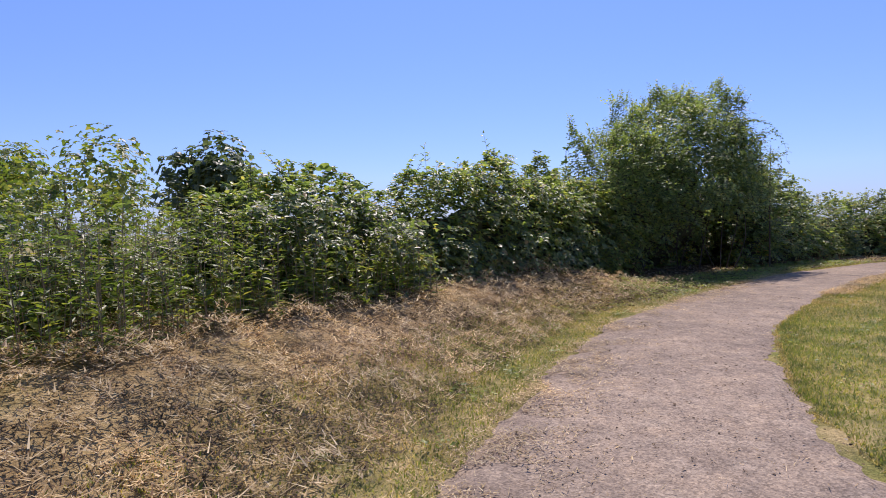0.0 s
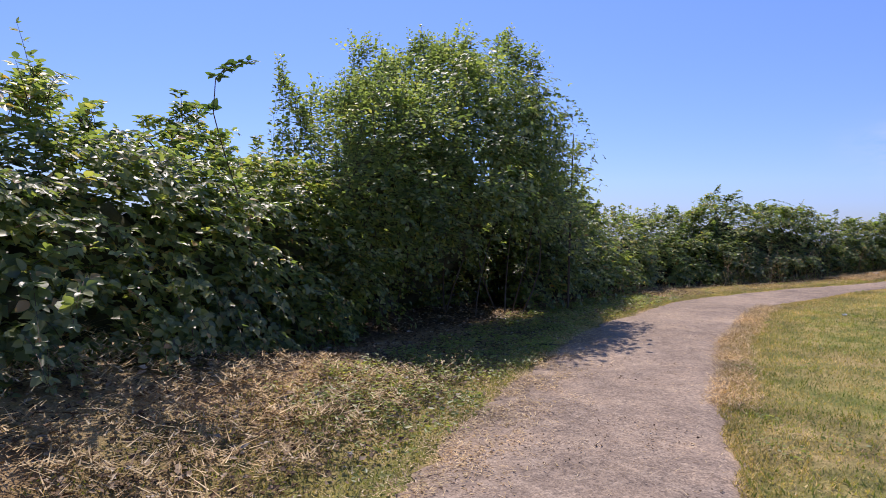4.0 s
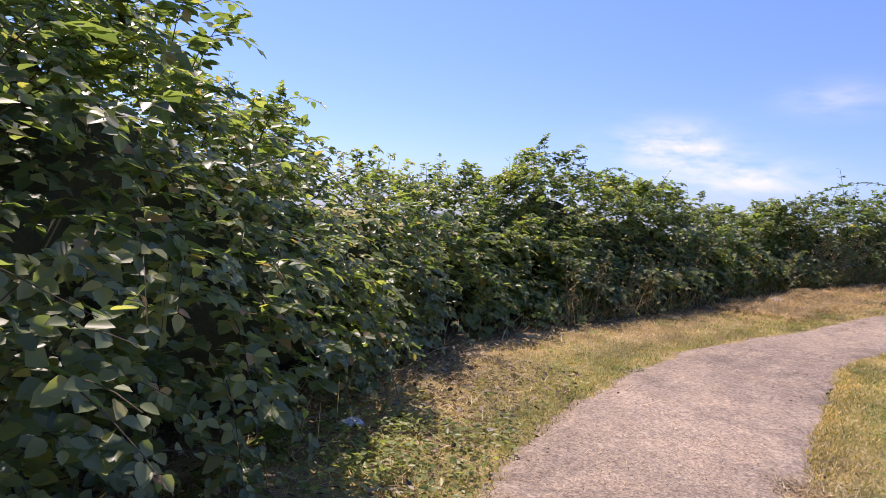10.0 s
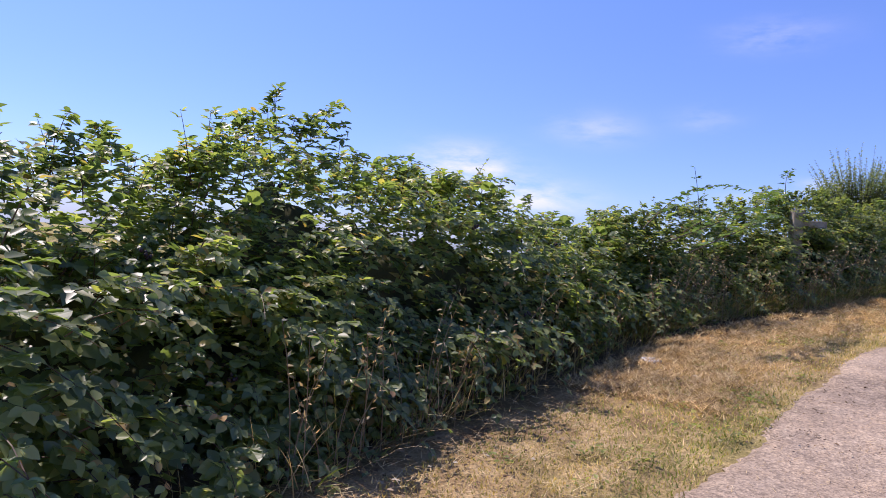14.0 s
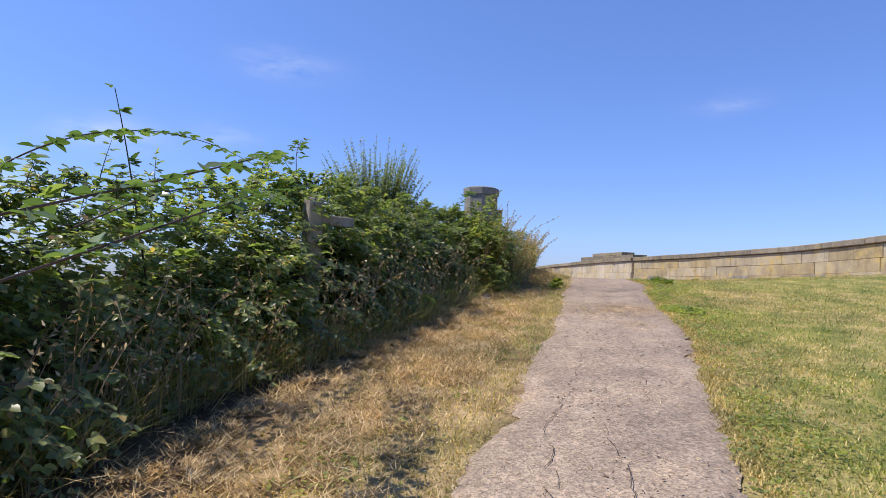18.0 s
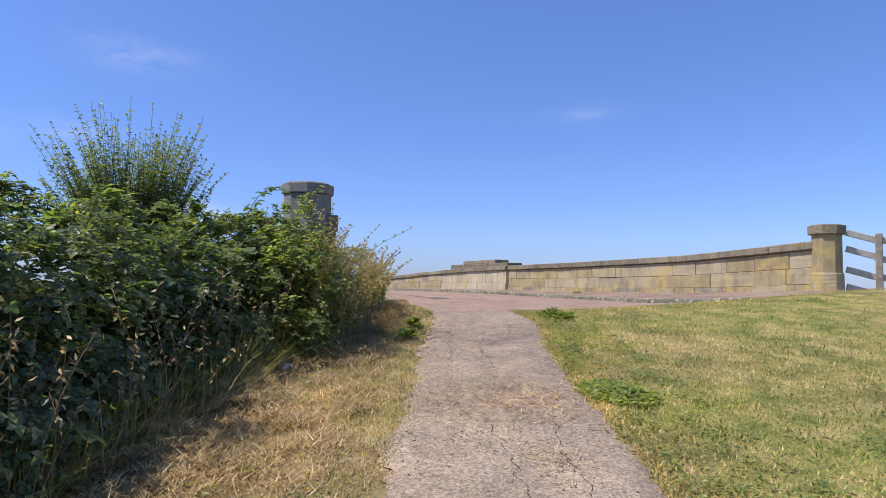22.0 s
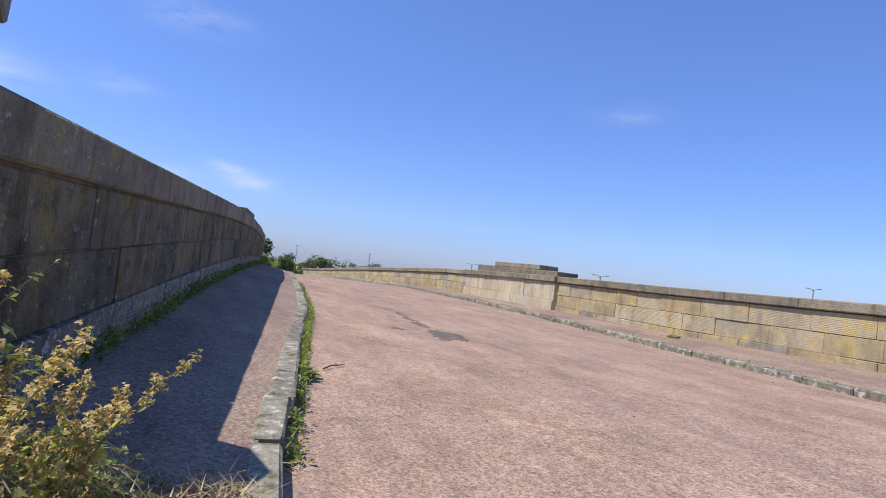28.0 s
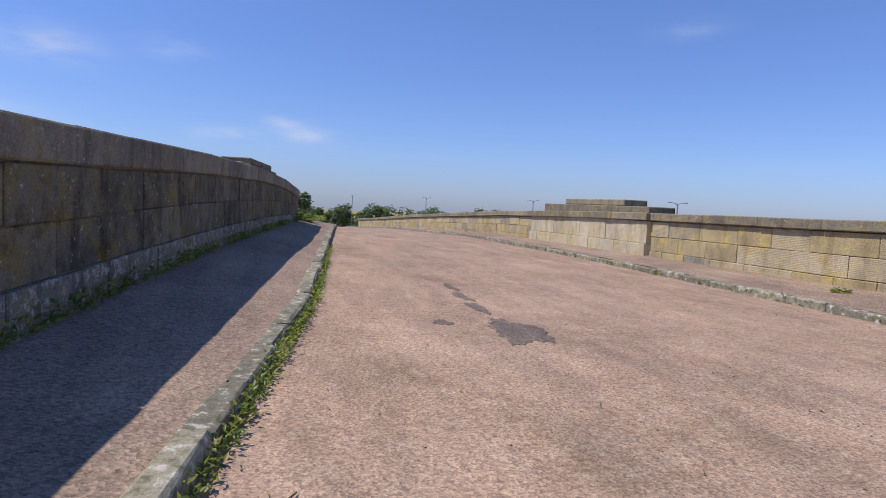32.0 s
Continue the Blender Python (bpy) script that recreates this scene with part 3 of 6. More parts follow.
def land(x, y):
    """Height of the ground."""
    x, y = np.asarray(x, float), np.asarray(y, float)
    p = 0.09 * (x - 15.5) - 0.06 * (np.maximum(y, -5) - 12)
    lo = 0.5 * (p + np.sqrt(p * p + 0.0625)) - 0.06
    cap = 1.78 + 0.08 * np.maximum(0, 5.0 - np.maximum(y, -5))
    d = cap - lo
    z = cap - 0.5 * (d + np.sqrt(d * d + 0.0144))
    shp = x.shape
    xf, yf = x.ravel(), y.ravel()
    bank = np.zeros(len(xf))
    near = (xf > -14) & (xf < 6) & (yf > -14) & (yf < 14)
    if near.any():
        bank[near] = 0.52 * smooth01((left_dist(xf[near], yf[near]) - 0.35) / 2.2) * (1 - smooth01((yf[near] - 6.2) / 3.0))
    z = z + bank.reshape(shp)
    # the bridge: the ground under the road, falling away outside the walls
    e = 0.8 * smooth01((4.8 - y) / 2.0)
    t = smooth01((x - 30.8 - e) / (1.7 - 0.8 * e))
    z = z * (1 - t) + (road_surf(x, y) + 0.05 + 0.14 * smooth01((-1.9 - y) / 0.25) + 0.09 * smooth01((y - 6.7) / 0.3)) * t
    z = z - 0.32 * smooth01((x - 32.5 - 0.85 * smooth01((y - 6.3) / 0.4) - 1.0 * smooth01((-1.6 - y) / 0.3)) / 0.5)
    out = np.maximum(smooth01((y - 9.2) / 5.0), smooth01((-4.8 - y) / 5.0)) * smooth01((x - 30.0) / 5.0)
    z = z - out * 3.0
    far = smooth01((np.hypot(x - 18, y - 5) - 90) / 200)
    z = z - 1.3 * smooth01((-4.5 - y) / 4.5) * smooth01((x - 22) / 6.0)
    return z * (1 - far) + (-4.0 - 0.018 * np.maximum(np.hypot(x, y) - 290, 0)) * far


def land1(x, y):
    return float(land(np.array([x]), np.array([y]))[0])


# ground: one sheet to the horizon, fine near the walk
def steps(lo, hi, st, reach):
    a = list(np.arange(lo, hi + st / 2, st))
    g, left, right = st, [], []
    while a[0] - g > -reach if not left else left[-1] - g > -reach:
        g *= 1.35
        left.append((left[-1] if left else a[0]) - g)
    g = st
    while (right[-1] if right else a[-1]) + g < reach:
        g *= 1.35
        right.append((right[-1] if right else a[-1]) + g)
    return np.array(left[::-1] + a + right)


GX, GY = steps(-10, 36, 0.25, 2500), steps(-10, 19, 0.25, 2500)
XX, YY = np.meshgrid(GX, GY)
PXY = np.stack([XX.ravel(), YY.ravel(), np.zeros(XX.size)], 1)
ZZ = land(XX, YY).ravel() + 0.018 * lumps(PXY, 1.6) * (np.abs(XX.ravel()) < 60)
NXG, NYG = len(GX), len(GY)
ground_faces = [(j * NXG + i, j * NXG + i + 1, (j + 1) * NXG + i + 1, (j + 1) * NXG + i) for j in range(NYG - 1) for i in range(NXG - 1)]
ground = mesh_ob("ground", np.stack([XX.ravel(), YY.ravel(), ZZ - 0.03], 1), ground_faces, TURF, smooth=True)
tagged(ground, "sun-parched grassy ground sloping up to the bridge", "ground", kind="structure")


def edge_dist(pts, line):
    a, b = np.array(line)[:-1], np.array(line)[1:]
    d = b - a
    q = pts[:, None, :2]
    t = np.clip(((q - a) * d).sum(-1) / (d * d).sum(-1), 0, 1)
    off = q - (a + t[..., None] * d)
    side = d[:, 0] * off[..., 1] - d[:, 1] * off[..., 0]
    dist = np.linalg.norm(off, axis=-1)
    k = dist.argmin(1)
    r = np.arange(len(k))
    return dist[r, k] * np.sign(side[r, k])


near_mask = (PXY[:, 0] > -10) & (PXY[:, 0] < 36) & (PXY[:, 1] > -10) & (PXY[:, 1] < 20)
dry = np.full(len(PXY), 0.35)
dl = edge_dist(PXY[near_mask], LEFT)
dr = -edge_dist(PXY[near_mask], RIGHT)
v = np.where(dl > 0, 0.35 + 0.65 * smooth01((dl - 0.4) / 1.2) + 0.45 * smooth01((PXY[near_mask][:, 0] - 14) / 5), 0.15 + 0.6 * np.exp(-np.maximum(dr, 0) / 0.35) * np.interp(PXY[near_mask][:, 1], [4, 7], [0.1, 1]))
dry[near_mask] = v
ground.data.attributes.new("dry", "FLOAT", "POINT").data.foreach_set("value", dry)

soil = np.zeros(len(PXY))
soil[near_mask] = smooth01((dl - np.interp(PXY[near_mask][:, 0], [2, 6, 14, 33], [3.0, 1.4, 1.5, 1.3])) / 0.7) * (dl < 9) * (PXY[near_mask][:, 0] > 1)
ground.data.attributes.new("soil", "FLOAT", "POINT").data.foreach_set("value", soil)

# ---- path ----
NP = 900


def along(line, n):
    pts = np.array(line, float)
    for _ in range(2):                     # round the corners off
        q = np.empty((len(pts) * 2 - 2, 2))
        q[0::2], q[1::2] = pts[:-1] * 0.75 + pts[1:] * 0.25, pts[:-1] * 0.25 + pts[1:] * 0.75
        pts = np.concatenate([pts[:1], q, pts[-1:]])
    seg = np.r_[0, np.cumsum(np.linalg.norm(np.diff(pts, axis=0), axis=1))]
    s = np.linspace(0, seg[-1], n)
    return np.stack([np.interp(s, seg, pts[:, k]) for k in range(2)], 1)


pl, pr = along(LEFT, NP), along(RIGHT, NP)
wl_, wr_ = np.c_[pl, np.zeros(NP)], np.c_[pr, np.zeros(NP)]
cross = unit(pr - pl)
pl = pl + cross * (0.07 * lumps(wl_, 1.3) + 0.05 * lumps(wl_, 5.0) + 0.035 * lumps(wl_, 17.0))[:, None]
pr = pr - cross * (0.07 * lumps(wr_, 1.3) + 0.05 * lumps(wr_, 5.0) + 0.035 * lumps(wr_, 17.0))[:, None]
ts = np.linspace(0, 1, 13)
pv = (pl[:, None] * (1 - ts[None, :, None]) + pr[:, None] * ts[None, :, None]).reshape(-1, 2)
pz = land(pv[:, 0], pv[:, 1]) + 0.012 + 0.007 * lumps(np.c_[pv, np.zeros(len(pv))], 5.0)
edge = np.tile(np.r_[-0.04, np.zeros(11), -0.04], NP)
pf = [(i * 13 + k, i * 13 + k + 1, (i + 1) * 13 + k + 1, (i + 1) * 13 + k) for i in range(NP - 1) for k in range(12)]
path_ob = mesh_ob("path", np.c_[pv, pz + edge], [f[::-1] for f in pf], PATH_TARMAC, smooth=True)
tagged(path_ob, "worn pinkish-grey tarmac footpath with crumbling grassy edges", "path", kind="structure")

# ---- bridge ----
def lw_y(x):
    return 8.05 - 0.113 * (x - 34.0)           # inner face of the left wall


def lk_y(x):
    return np.interp(x, [33.5, 37.8, 42.1, 48.5, 60, 130], [6.85, 6.22, 5.54, 4.89, 3.75, -3.0])


def rw_y(x):
    return np.interp(x, [33.0, 36.0, 41.0, 46.0, 130], [-3.8, -3.7, -3.5, -3.42, -3.42])


def rk_y(x):
    return -1.95 + 0.0 * x


def lbase_z(x):
    return np.interp(x, [33, 38.6, 42, 46, 52, 60, 77, 95, 130], [1.9, 2.08, 2.16, 2.2, 2.18, 2.1, 1.5, 0.65, -0.9])


def ltop_z(x):
    return np.interp(x, [33.5, 38, 44, 50, 55, 60, 77, 95, 130], [3.39, 3.49, 3.63, 3.67, 3.58, 3.33, 2.4, 1.5, 0.1])


def rbase_z(x):
    return np.interp(x, [33, 37, 43, 47, 52, 60, 77, 95, 130], [2.26, 2.1, 2.0, 1.99, 1.97, 1.86, 1.27, 0.4, -1.1])


def rtop_z(x):
    return np.interp(x, [33, 35.5, 38, 43, 47.3, 52, 60, 77, 95, 130], [3.46, 3.32, 3.2, 3.12, 3.09, 3.03, 2.86, 2.2, 1.35, -0.1])


def lkerb_z(x):
    return road_z(x) + 0.13


def sheet(name, xs, lo, hi, zlo, zhi, material, label, cat, across=10, relief=0.008, kind="structure"):
    """A strip of surfacing between two lines, with a little unevenness."""
    t = np.linspace(0, 1, across)
    X = np.repeat(xs, across)
    T = np.tile(t, len(xs))
    Y = lo(X) * (1 - T) + hi(X) * T
    Z = zlo(X) * (1 - T) + zhi(X) * T
    Z = Z + relief * lumps(np.stack([X, Y, 0 * X], 1), 2.2)
    f = [(i * across + k, (i + 1) * across + k, (i + 1) * across + k + 1, i * across + k + 1) for i in range(len(xs) - 1) for k in range(across - 1)]
    ob = mesh_ob(name, np.stack([X, Y, Z], 1), f, material, smooth=True)
    return tagged(ob, label, cat, kind=kind)


XS = np.r_[np.arange(32.0, 60, 0.25), np.arange(60, 131, 1.0)]


road = sheet("road", XS, lambda x: rk_y(x) - 0.02, lambda x: lk_y(x) + 0.02 + 0 * x, lambda x: rkerb_z(x) - 0.12, lambda x: road_z(x) - 0.0, ROAD_TARMAC, "pinkish worn tarmac road over the old bridge", "road", 26, 0.012)
XP = np.r_[np.arange(33.2, 60, 0.25), np.arange(60, 131, 1.0)]
foot_l = sheet("pavement", XP, lambda x: lk_y(x) + 0.05, lambda x: lw_y(x) + 0.1, lambda x: lkerb_z(x) - 0.022, lambda x: lbase_z(x), FOOTWAY, "narrow tarmac footway along the shaded wall", "pavement", 8)
foot_r = sheet("pavement", np.r_[np.arange(32.9, 60, 0.25), np.arange(60, 131, 1.0)], lambda x: rw_y(x) - 0.1, lambda x: rk_y(x) - 0.05, lambda x: rbase_z(x), lambda x: rkerb_z(x) - 0.005, FOOTWAY, "sunlit tarmac footway along the low stone wall", "pavement", 8)


def kerb_row(name, x0, x1, yf, zf, side, label):
    """Single kerb stones end to end along a line."""
    top = new(name)
    tagged(top, label, "kerb", kind="structure")
    rnd = random.Random(3 + side)
    x = x0
    while x < x1:
        L = rnd.uniform(0.75, 1.05)
        bm = bmesh.new()
        box(bm, (-L / 2 + 0.008, -0.09, -0.3), (L / 2 - 0.008, 0.09, 0), 0.022)
        for v in bm.verts:
            v.co += Vector((rnd.uniform(-0.008, 0.008), rnd.uniform(-0.008, 0.008), rnd.uniform(-0.008, 0.006)))
        ob = part("kerb_stone", bm, KERB, top)
        xm = x + L / 2
        sl = (float(yf(xm + 0.2)) - float(yf(xm - 0.2))) / 0.4
        up = (float(zf(xm + 0.2)) - float(zf(xm - 0.2))) / 0.4
        ob.matrix_basis = pose(xm, float(yf(xm)) + rnd.uniform(-0.015, 0.015), float(zf(xm)) + rnd.uniform(-0.012, 0.012), 0, -math.degrees(math.atan(up)), math.degrees(math.atan(sl)))
        x += L
    return top


kerb_row("kerb", 33.15, 92, lk_y, lkerb_z, 1, "row of worn lichened kerb stones beside the footway")
kerb_row("kerb", 32.9, 108, rk_y, rkerb_z, 2, "row of worn pale kerb stones on the sunny side")


def stone_wall(name, x0, x1, yf, basef, topf, outward, label, thick=0.42, detail_to=62.0, cope=0.24, lines=(0.27, 0.64), lip=0.02, material=None, plinth=None):
    """An ashlar parapet: mortar core, plinth, courses of blocks and a weathered coping, each stone a part."""
    top = new(name)
    tagged(top, label, "wall", kind="structure")
    xs = np.arange(x0, x1 + 0.01, 1.0)
    vs, fs = [], []
    for x in xs:
        y, zb, zt = float(yf(x)), float(basef(x)) - 0.6, float(topf(x)) - 0.12
        vs += [(x, y + outward * 0.02, zb), (x, y + outward * 0.02, zt), (x, y + outward * (thick - 0.02), zt), (x, y + outward * (thick - 0.02), zb)]
    for i in range(len(xs) - 1):
        for k in range(4):
            a = i * 4 + k
            b = i * 4 + (k + 1) % 4
            fs.append((a, b, b + 4, a + 4) if outward > 0 else (b, a, a + 4, b + 4))
    fs += [(0, 1, 2, 3), tuple(len(vs) - 4 + k for k in (3, 2, 1, 0))]
    mesh_ob("wall_core", vs, fs, MORTAR, top)
    rnd = random.Random(11 if outward > 0 else 12)

    def stone(nm, xa, xb, fa, fb, out0, material, depth=0.2, bev=0.007):
        """A block between two fractions of the wall's height, or heights given as functions."""
        g = 0.0035
        v = []
        for x in (xa + g, xb - g):
            y = float(yf(x))
            for o in (out0, depth):
                for f in (fa, fb):
                    v.append((x, y + outward * o, f(x) + (g if f is fa else -g)))
        xm, ym, zm = np.mean([q[0] for q in v]), np.mean([q[1] for q in v]), np.mean([q[2] for q in v])
        j = lambda: rnd.uniform(-0.004, 0.004)
        v = [(q[0] - xm, q[1] - ym + j(), q[2] - zm + j()) for q in v]
        bm = bmesh.new()
        bv = [bm.verts.new(q) for q in v]
        for f in ((0, 1, 3, 2), (4, 6, 7, 5), (0, 4, 5, 1), (2, 3, 7, 6), (1, 5, 7, 3), (0, 2, 6, 4)):
            bm.faces.new([bv[k] for k in f])
        bmesh.ops.recalc_face_normals(bm, faces=bm.faces)
        bmesh.ops.bevel(bm, geom=list(bm.edges), offset=bev, segments=1, affect="EDGES")
        ob = part(nm, bm, material, top)
        ob.location = (xm, ym, zm)

    def h(fr):
        return lambda x: float(basef(x)) + fr * (float(topf(x)) - cope - 0.012 - float(basef(x)))

    courses = [(-0.12, lines[0], -0.025), (lines[0], lines[1], 0.0), (lines[1], 1.0, 0.0)]
    for ci, (fa, fb, proud) in enumerate(courses):
        x = x0 + (0.0 if ci % 2 else -0.0)
        first = True
        while x < min(x1, detail_to) - 0.3:
            L = rnd.uniform(0.75, 1.5) if not first else rnd.uniform(0.35, 0.9)
            first = False
            xe = min(x + L, min(x1, detail_to))
            stone("stone_block", x, xe, h(fa), h(fb), proud + rnd.uniform(-0.012, 0.012), (plinth if ci == 0 and plinth else material) or STONE, 0.2, rnd.uniform(0.005, 0.013))
            x = xe
    x = x0
    while x < min(x1, detail_to + 20) - 0.3:
        xe = min(x + rnd.uniform(1.2, 1.9), x1)
        stone("coping_stone", x, xe, lambda q: float(topf(q)) - cope, lambda q: float(topf(q)), -lip + rnd.uniform(-0.006, 0.006), COPING, thick + lip, 0.018)
        x = xe
    return top


wall_left = stone_wall("wall_left", 33.45, 60.5, lw_y, lbase_z, ltop_z, 1, "shaded tall sandstone parapet wall with heavy coping", detail_to=98, cope=0.3, lip=0.045, material=SHADED_MOSSY_STONE, plinth=SHADED_MOSSY_PLINTH)
wall_right = stone_wall("wall_right", 33.5, 110, rw_y, rbase_z, rtop_z, -1, "sunlit weathered sandstone parapet wall with coping", detail_to=109, cope=0.2, lines=(0.14, 0.56), lip=0.085)


def pillar(name, x, y, z0, z1, r, turn, label, material, cap=0.2, flare=1.07, foot=0.55):
    """An eight-sided stone end pillar with a projecting cap."""
    top = new(name)
    tagged(top, label, "pillar")

    def drum(nm, ra, rb, za, zb, material, bev, under=None):
        bm = bmesh.new()
        bmesh.ops.create_cone(bm, cap_ends=True, segments=8, radius1=ra, radius2=rb, depth=zb - za)
        for v in bm.verts:
            v.co.z += (za + zb) / 2
        bmesh.ops.bevel(bm, geom=list(bm.edges), offset=bev * 0.6, segments=1, affect="EDGES")
        return part(nm, bm, material, under or top)
    drum("base", r * 1.12, r * 1.08, 0, foot, SHADED_MOSSY_STONE if material is CEMENT else material, 0.03)
    drum("shaft", r, r * 0.98, foot - 0.02, z1 - z0 - cap, material, 0.015)
    head = drum("cap", r * flare * 0.98, r * flare, z1 - z0 - cap, z1 - z0 - 0.03, CEMENT if material is CEMENT else COPING, 0.02)
    drum("cap_top", r * flare, r * 0.9, z1 - z0 - 0.032, z1 - z0, CEMENT if material is CEMENT else COPING, 0.01, head)
    top.matrix_basis = pose(x, y, z0, 0, 0, turn)
    return top


pillar("stone_pillar", 33.75, 8.55, 1.55, 3.93, 0.415, -10, "octagonal grey rendered pillar with stone cap behind the hedge", CEMENT, 0.2, 1.09, 1.56)
pillar("stone_pillar", 33.4, -3.95, 2.1, 3.82, 0.34, 22, "octagonal sandstone end pillar of the sunny wall", STONE, 0.24, 1.25)


def raised_block(name, x, y, z, courses, label, turn=0.0):
    """Stepped courses on the parapet: (x from, x to, depth, bottom, top) each."""
    top = new(name)
    tagged(top, label, "parapet block")
    for nm, (xa, xb, sy, za, zb) in zip(("lower_course", "upper_course"), courses):
        bm = bmesh.new()
        box(bm, (xa, -sy / 2, za), (xb, sy / 2, zb), 0.02)
        part(nm, bm, COPING, top)
    top.matrix_basis = pose(x, y, z, 0, 0, turn)
    return top


raised_block("parapet_block", 52.3, -3.93, 3.02, [(-3.3, 3.4, 0.8, -0.3, 0.22), (-2.0, 1.75, 0.76, 0.22, 0.4)], "stepped stone block raised on the bridge parapet")
raised_block("parapet_block", 50.5, 6.56, 3.58, [(-3.0, 2.6, 0.68, -0.3, 0.12), (-1.9, 1.6, 0.64, 0.12, 0.26)], "stepped dark stone block raised on the bridge parapet", -6.45)


# ---- hedges ----
def frame_line(stations, step=0.15):
    """Points along a hedge's foot with the way to its back."""
    pts = resample(stations, step)
    tan = unit(np.gradient(pts[:, :2], axis=0))
    back = np.stack([-tan[:, 1], tan[:, 0]], 1)
    return pts, back


def hedge_surface(s, v, pts, back, shrink=0.0, bumpy=0.36, over=0.45, square=0.92, reach=0.75):
    """Places on a hedge's skin: s along it, v from the front foot over the top to the back."""
    i = s * (len(pts) - 1)
    k = np.clip(i.astype(int), 0, len(pts) - 2)
    f = (i - k)[:, None]
    p = pts[k] * (1 - f) + pts[k + 1] * f
    b = unit(back[k] * (1 - f) + back[k + 1] * f)
    run = len(pts) * 0.15
    end = np.minimum(np.minimum(s, 1 - s) * run / 0.9, 1.0)
    rnd_ = 0.06 + 0.94 * np.sqrt(np.maximum(1 - (1 - end) ** 2, 0))
    h, dep = p[:, 2] * rnd_, p[:, 3] * (0.4 + 0.6 * rnd_)
    a = -0.15 + v * 2.5
    rad = dep / 2
    up = np.maximum(np.sin(np.clip(a, 0, 3.1)), 0) ** square * h + np.minimum(a, 0) * 0.5
    fwd = rad - rad * np.cos(a) - over * np.minimum(p[:, 3] / 2.8, 1.0) ** 1.5 * np.cos(a) * (0.1 + 0.9 * smooth01(up / reach))
    ground_z = land(p[:, 0], p[:, 1])
    xyz = np.stack([p[:, 0] + b[:, 0] * fwd, p[:, 1] + b[:, 1] * fwd, ground_z + np.maximum(up, 0.05)], 1)
    out = np.stack([-b[:, 0] * np.cos(a), -b[:, 1] * np.cos(a), np.maximum(np.sin(a), -0.1)], 1)
    out = unit(out)
    low = smooth01(up / 0.6)
    disp = (bumpy * lumps(xyz, 1.7) + 0.2 * lumps(xyz, 4.3)) * (0.35 + 0.65 * low) - shrink
    return xyz + out * disp[:, None], out


def hedge(name, label, stations, clusters_n, size, leaf, cat="hedge", deep=0.45, bumpy=0.36, over=0.45, canes=14, sprigs=10, seed=1, core=True, cane_mat=None, square=0.92, reach=0.75, fill=0.35, per=9, three=True, sag=0.6, rise=0.2, broad=60, front=0.76, low=0.0, tall=1.0):
    rnd = random.Random(seed)
    top = new(name)
    tagged(top, label, cat)
    pts, back = frame_line(stations)
    mid = pts[len(pts) // 2]
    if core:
        # Added opaque dark shell in place of the hedge's shaded inside.
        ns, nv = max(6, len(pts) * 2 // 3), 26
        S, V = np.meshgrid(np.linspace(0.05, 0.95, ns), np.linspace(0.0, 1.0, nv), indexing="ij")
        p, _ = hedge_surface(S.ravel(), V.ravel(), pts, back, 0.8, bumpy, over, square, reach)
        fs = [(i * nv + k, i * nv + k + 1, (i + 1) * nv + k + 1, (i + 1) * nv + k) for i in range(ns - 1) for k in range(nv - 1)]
        mesh_ob("shade_core", p, fs, CORE, top, smooth=True)
    nfill = int(clusters_n * fill)
    S, V = RNG.random(nfill), low + RNG.random(nfill) ** 0.85 * (front - low)
    p, out = hedge_surface(S, V, pts, back, 0.0, bumpy, over, square, reach)
    p = p - out * (0.12 + RNG.random(nfill) ** 1.3 * deep)[:, None] + RNG.normal(0, 0.04, p.shape)
    leaves_mesh("inner_leaves", clusters(p, out, size * 1.06, three), leaf, top, simple=True)
    ns = int(clusters_n * (1.0 - fill) / per)
    S, V = RNG.random(int(ns * 1.5)), low + RNG.random(int(ns * 1.5)) ** 0.8 * (front - low)
    p, out = hedge_surface(S, V, pts, back, 0.12, bumpy, over, square, reach)
    keep = lumps(p, 5.5) + 0.6 * lumps(p, 11.0) + RNG.normal(0, 0.25, len(p)) > -0.42
    p, out, V = p[keep][:ns], out[keep][:ns], V[keep][:ns]
    k = len(p)
    along_ = np.cross(out, np.array([0, 0, 1.0])) * RNG.normal(0, 0.75, (k, 1))
    d = out * RNG.uniform(0.35, 0.9, (k, 1)) + along_ + np.c_[np.zeros((k, 2)), np.where(V > 0.35, rise, -0.15) + RNG.normal(0, 0.25, k)]
    more, lines = shoots(p, d, out, RNG.uniform(0.6, 1.35, k) * per * size * 0.62, per, size, three, sag)
    co = more
    cane_mass("cane_mass", lines, 0.004, cane_mat or CANE, top)
    # sprigs that stand out of the top
    cane_bm = []
    extra = []
    for k in range(sprigs + canes):
        s, vv = rnd.uniform(0.03, 0.97), (rnd.uniform(0.42, 0.72) if k < sprigs else rnd.uniform(0.12 + low, 0.5))
        q, o = hedge_surface(np.array([s]), np.array([vv]), pts, back, 0.15, bumpy, over, square, reach)
        q, o = q[0], o[0]
        L = rnd.uniform(0.25, 0.62) * (tall if k < sprigs else 1.0)
        d = unit(o * (0.8 if k < sprigs else 0.55) + np.array([rnd.gauss(0, 0.45), rnd.gauss(0, 0.45), 0.75 if k < sprigs else 0.1]))
        line = [q + d * L * t + np.array([0, 0, -L * t * t * (0.2 if k < sprigs else 0.5)]) for t in np.linspace(0, 1, 7)]
        bm = bmesh.new()
        tube(bm, line, [0.006 - 0.0045 * n / 6 for n in range(7)], 4)
        part("cane", bm, cane_mat or CANE, top)
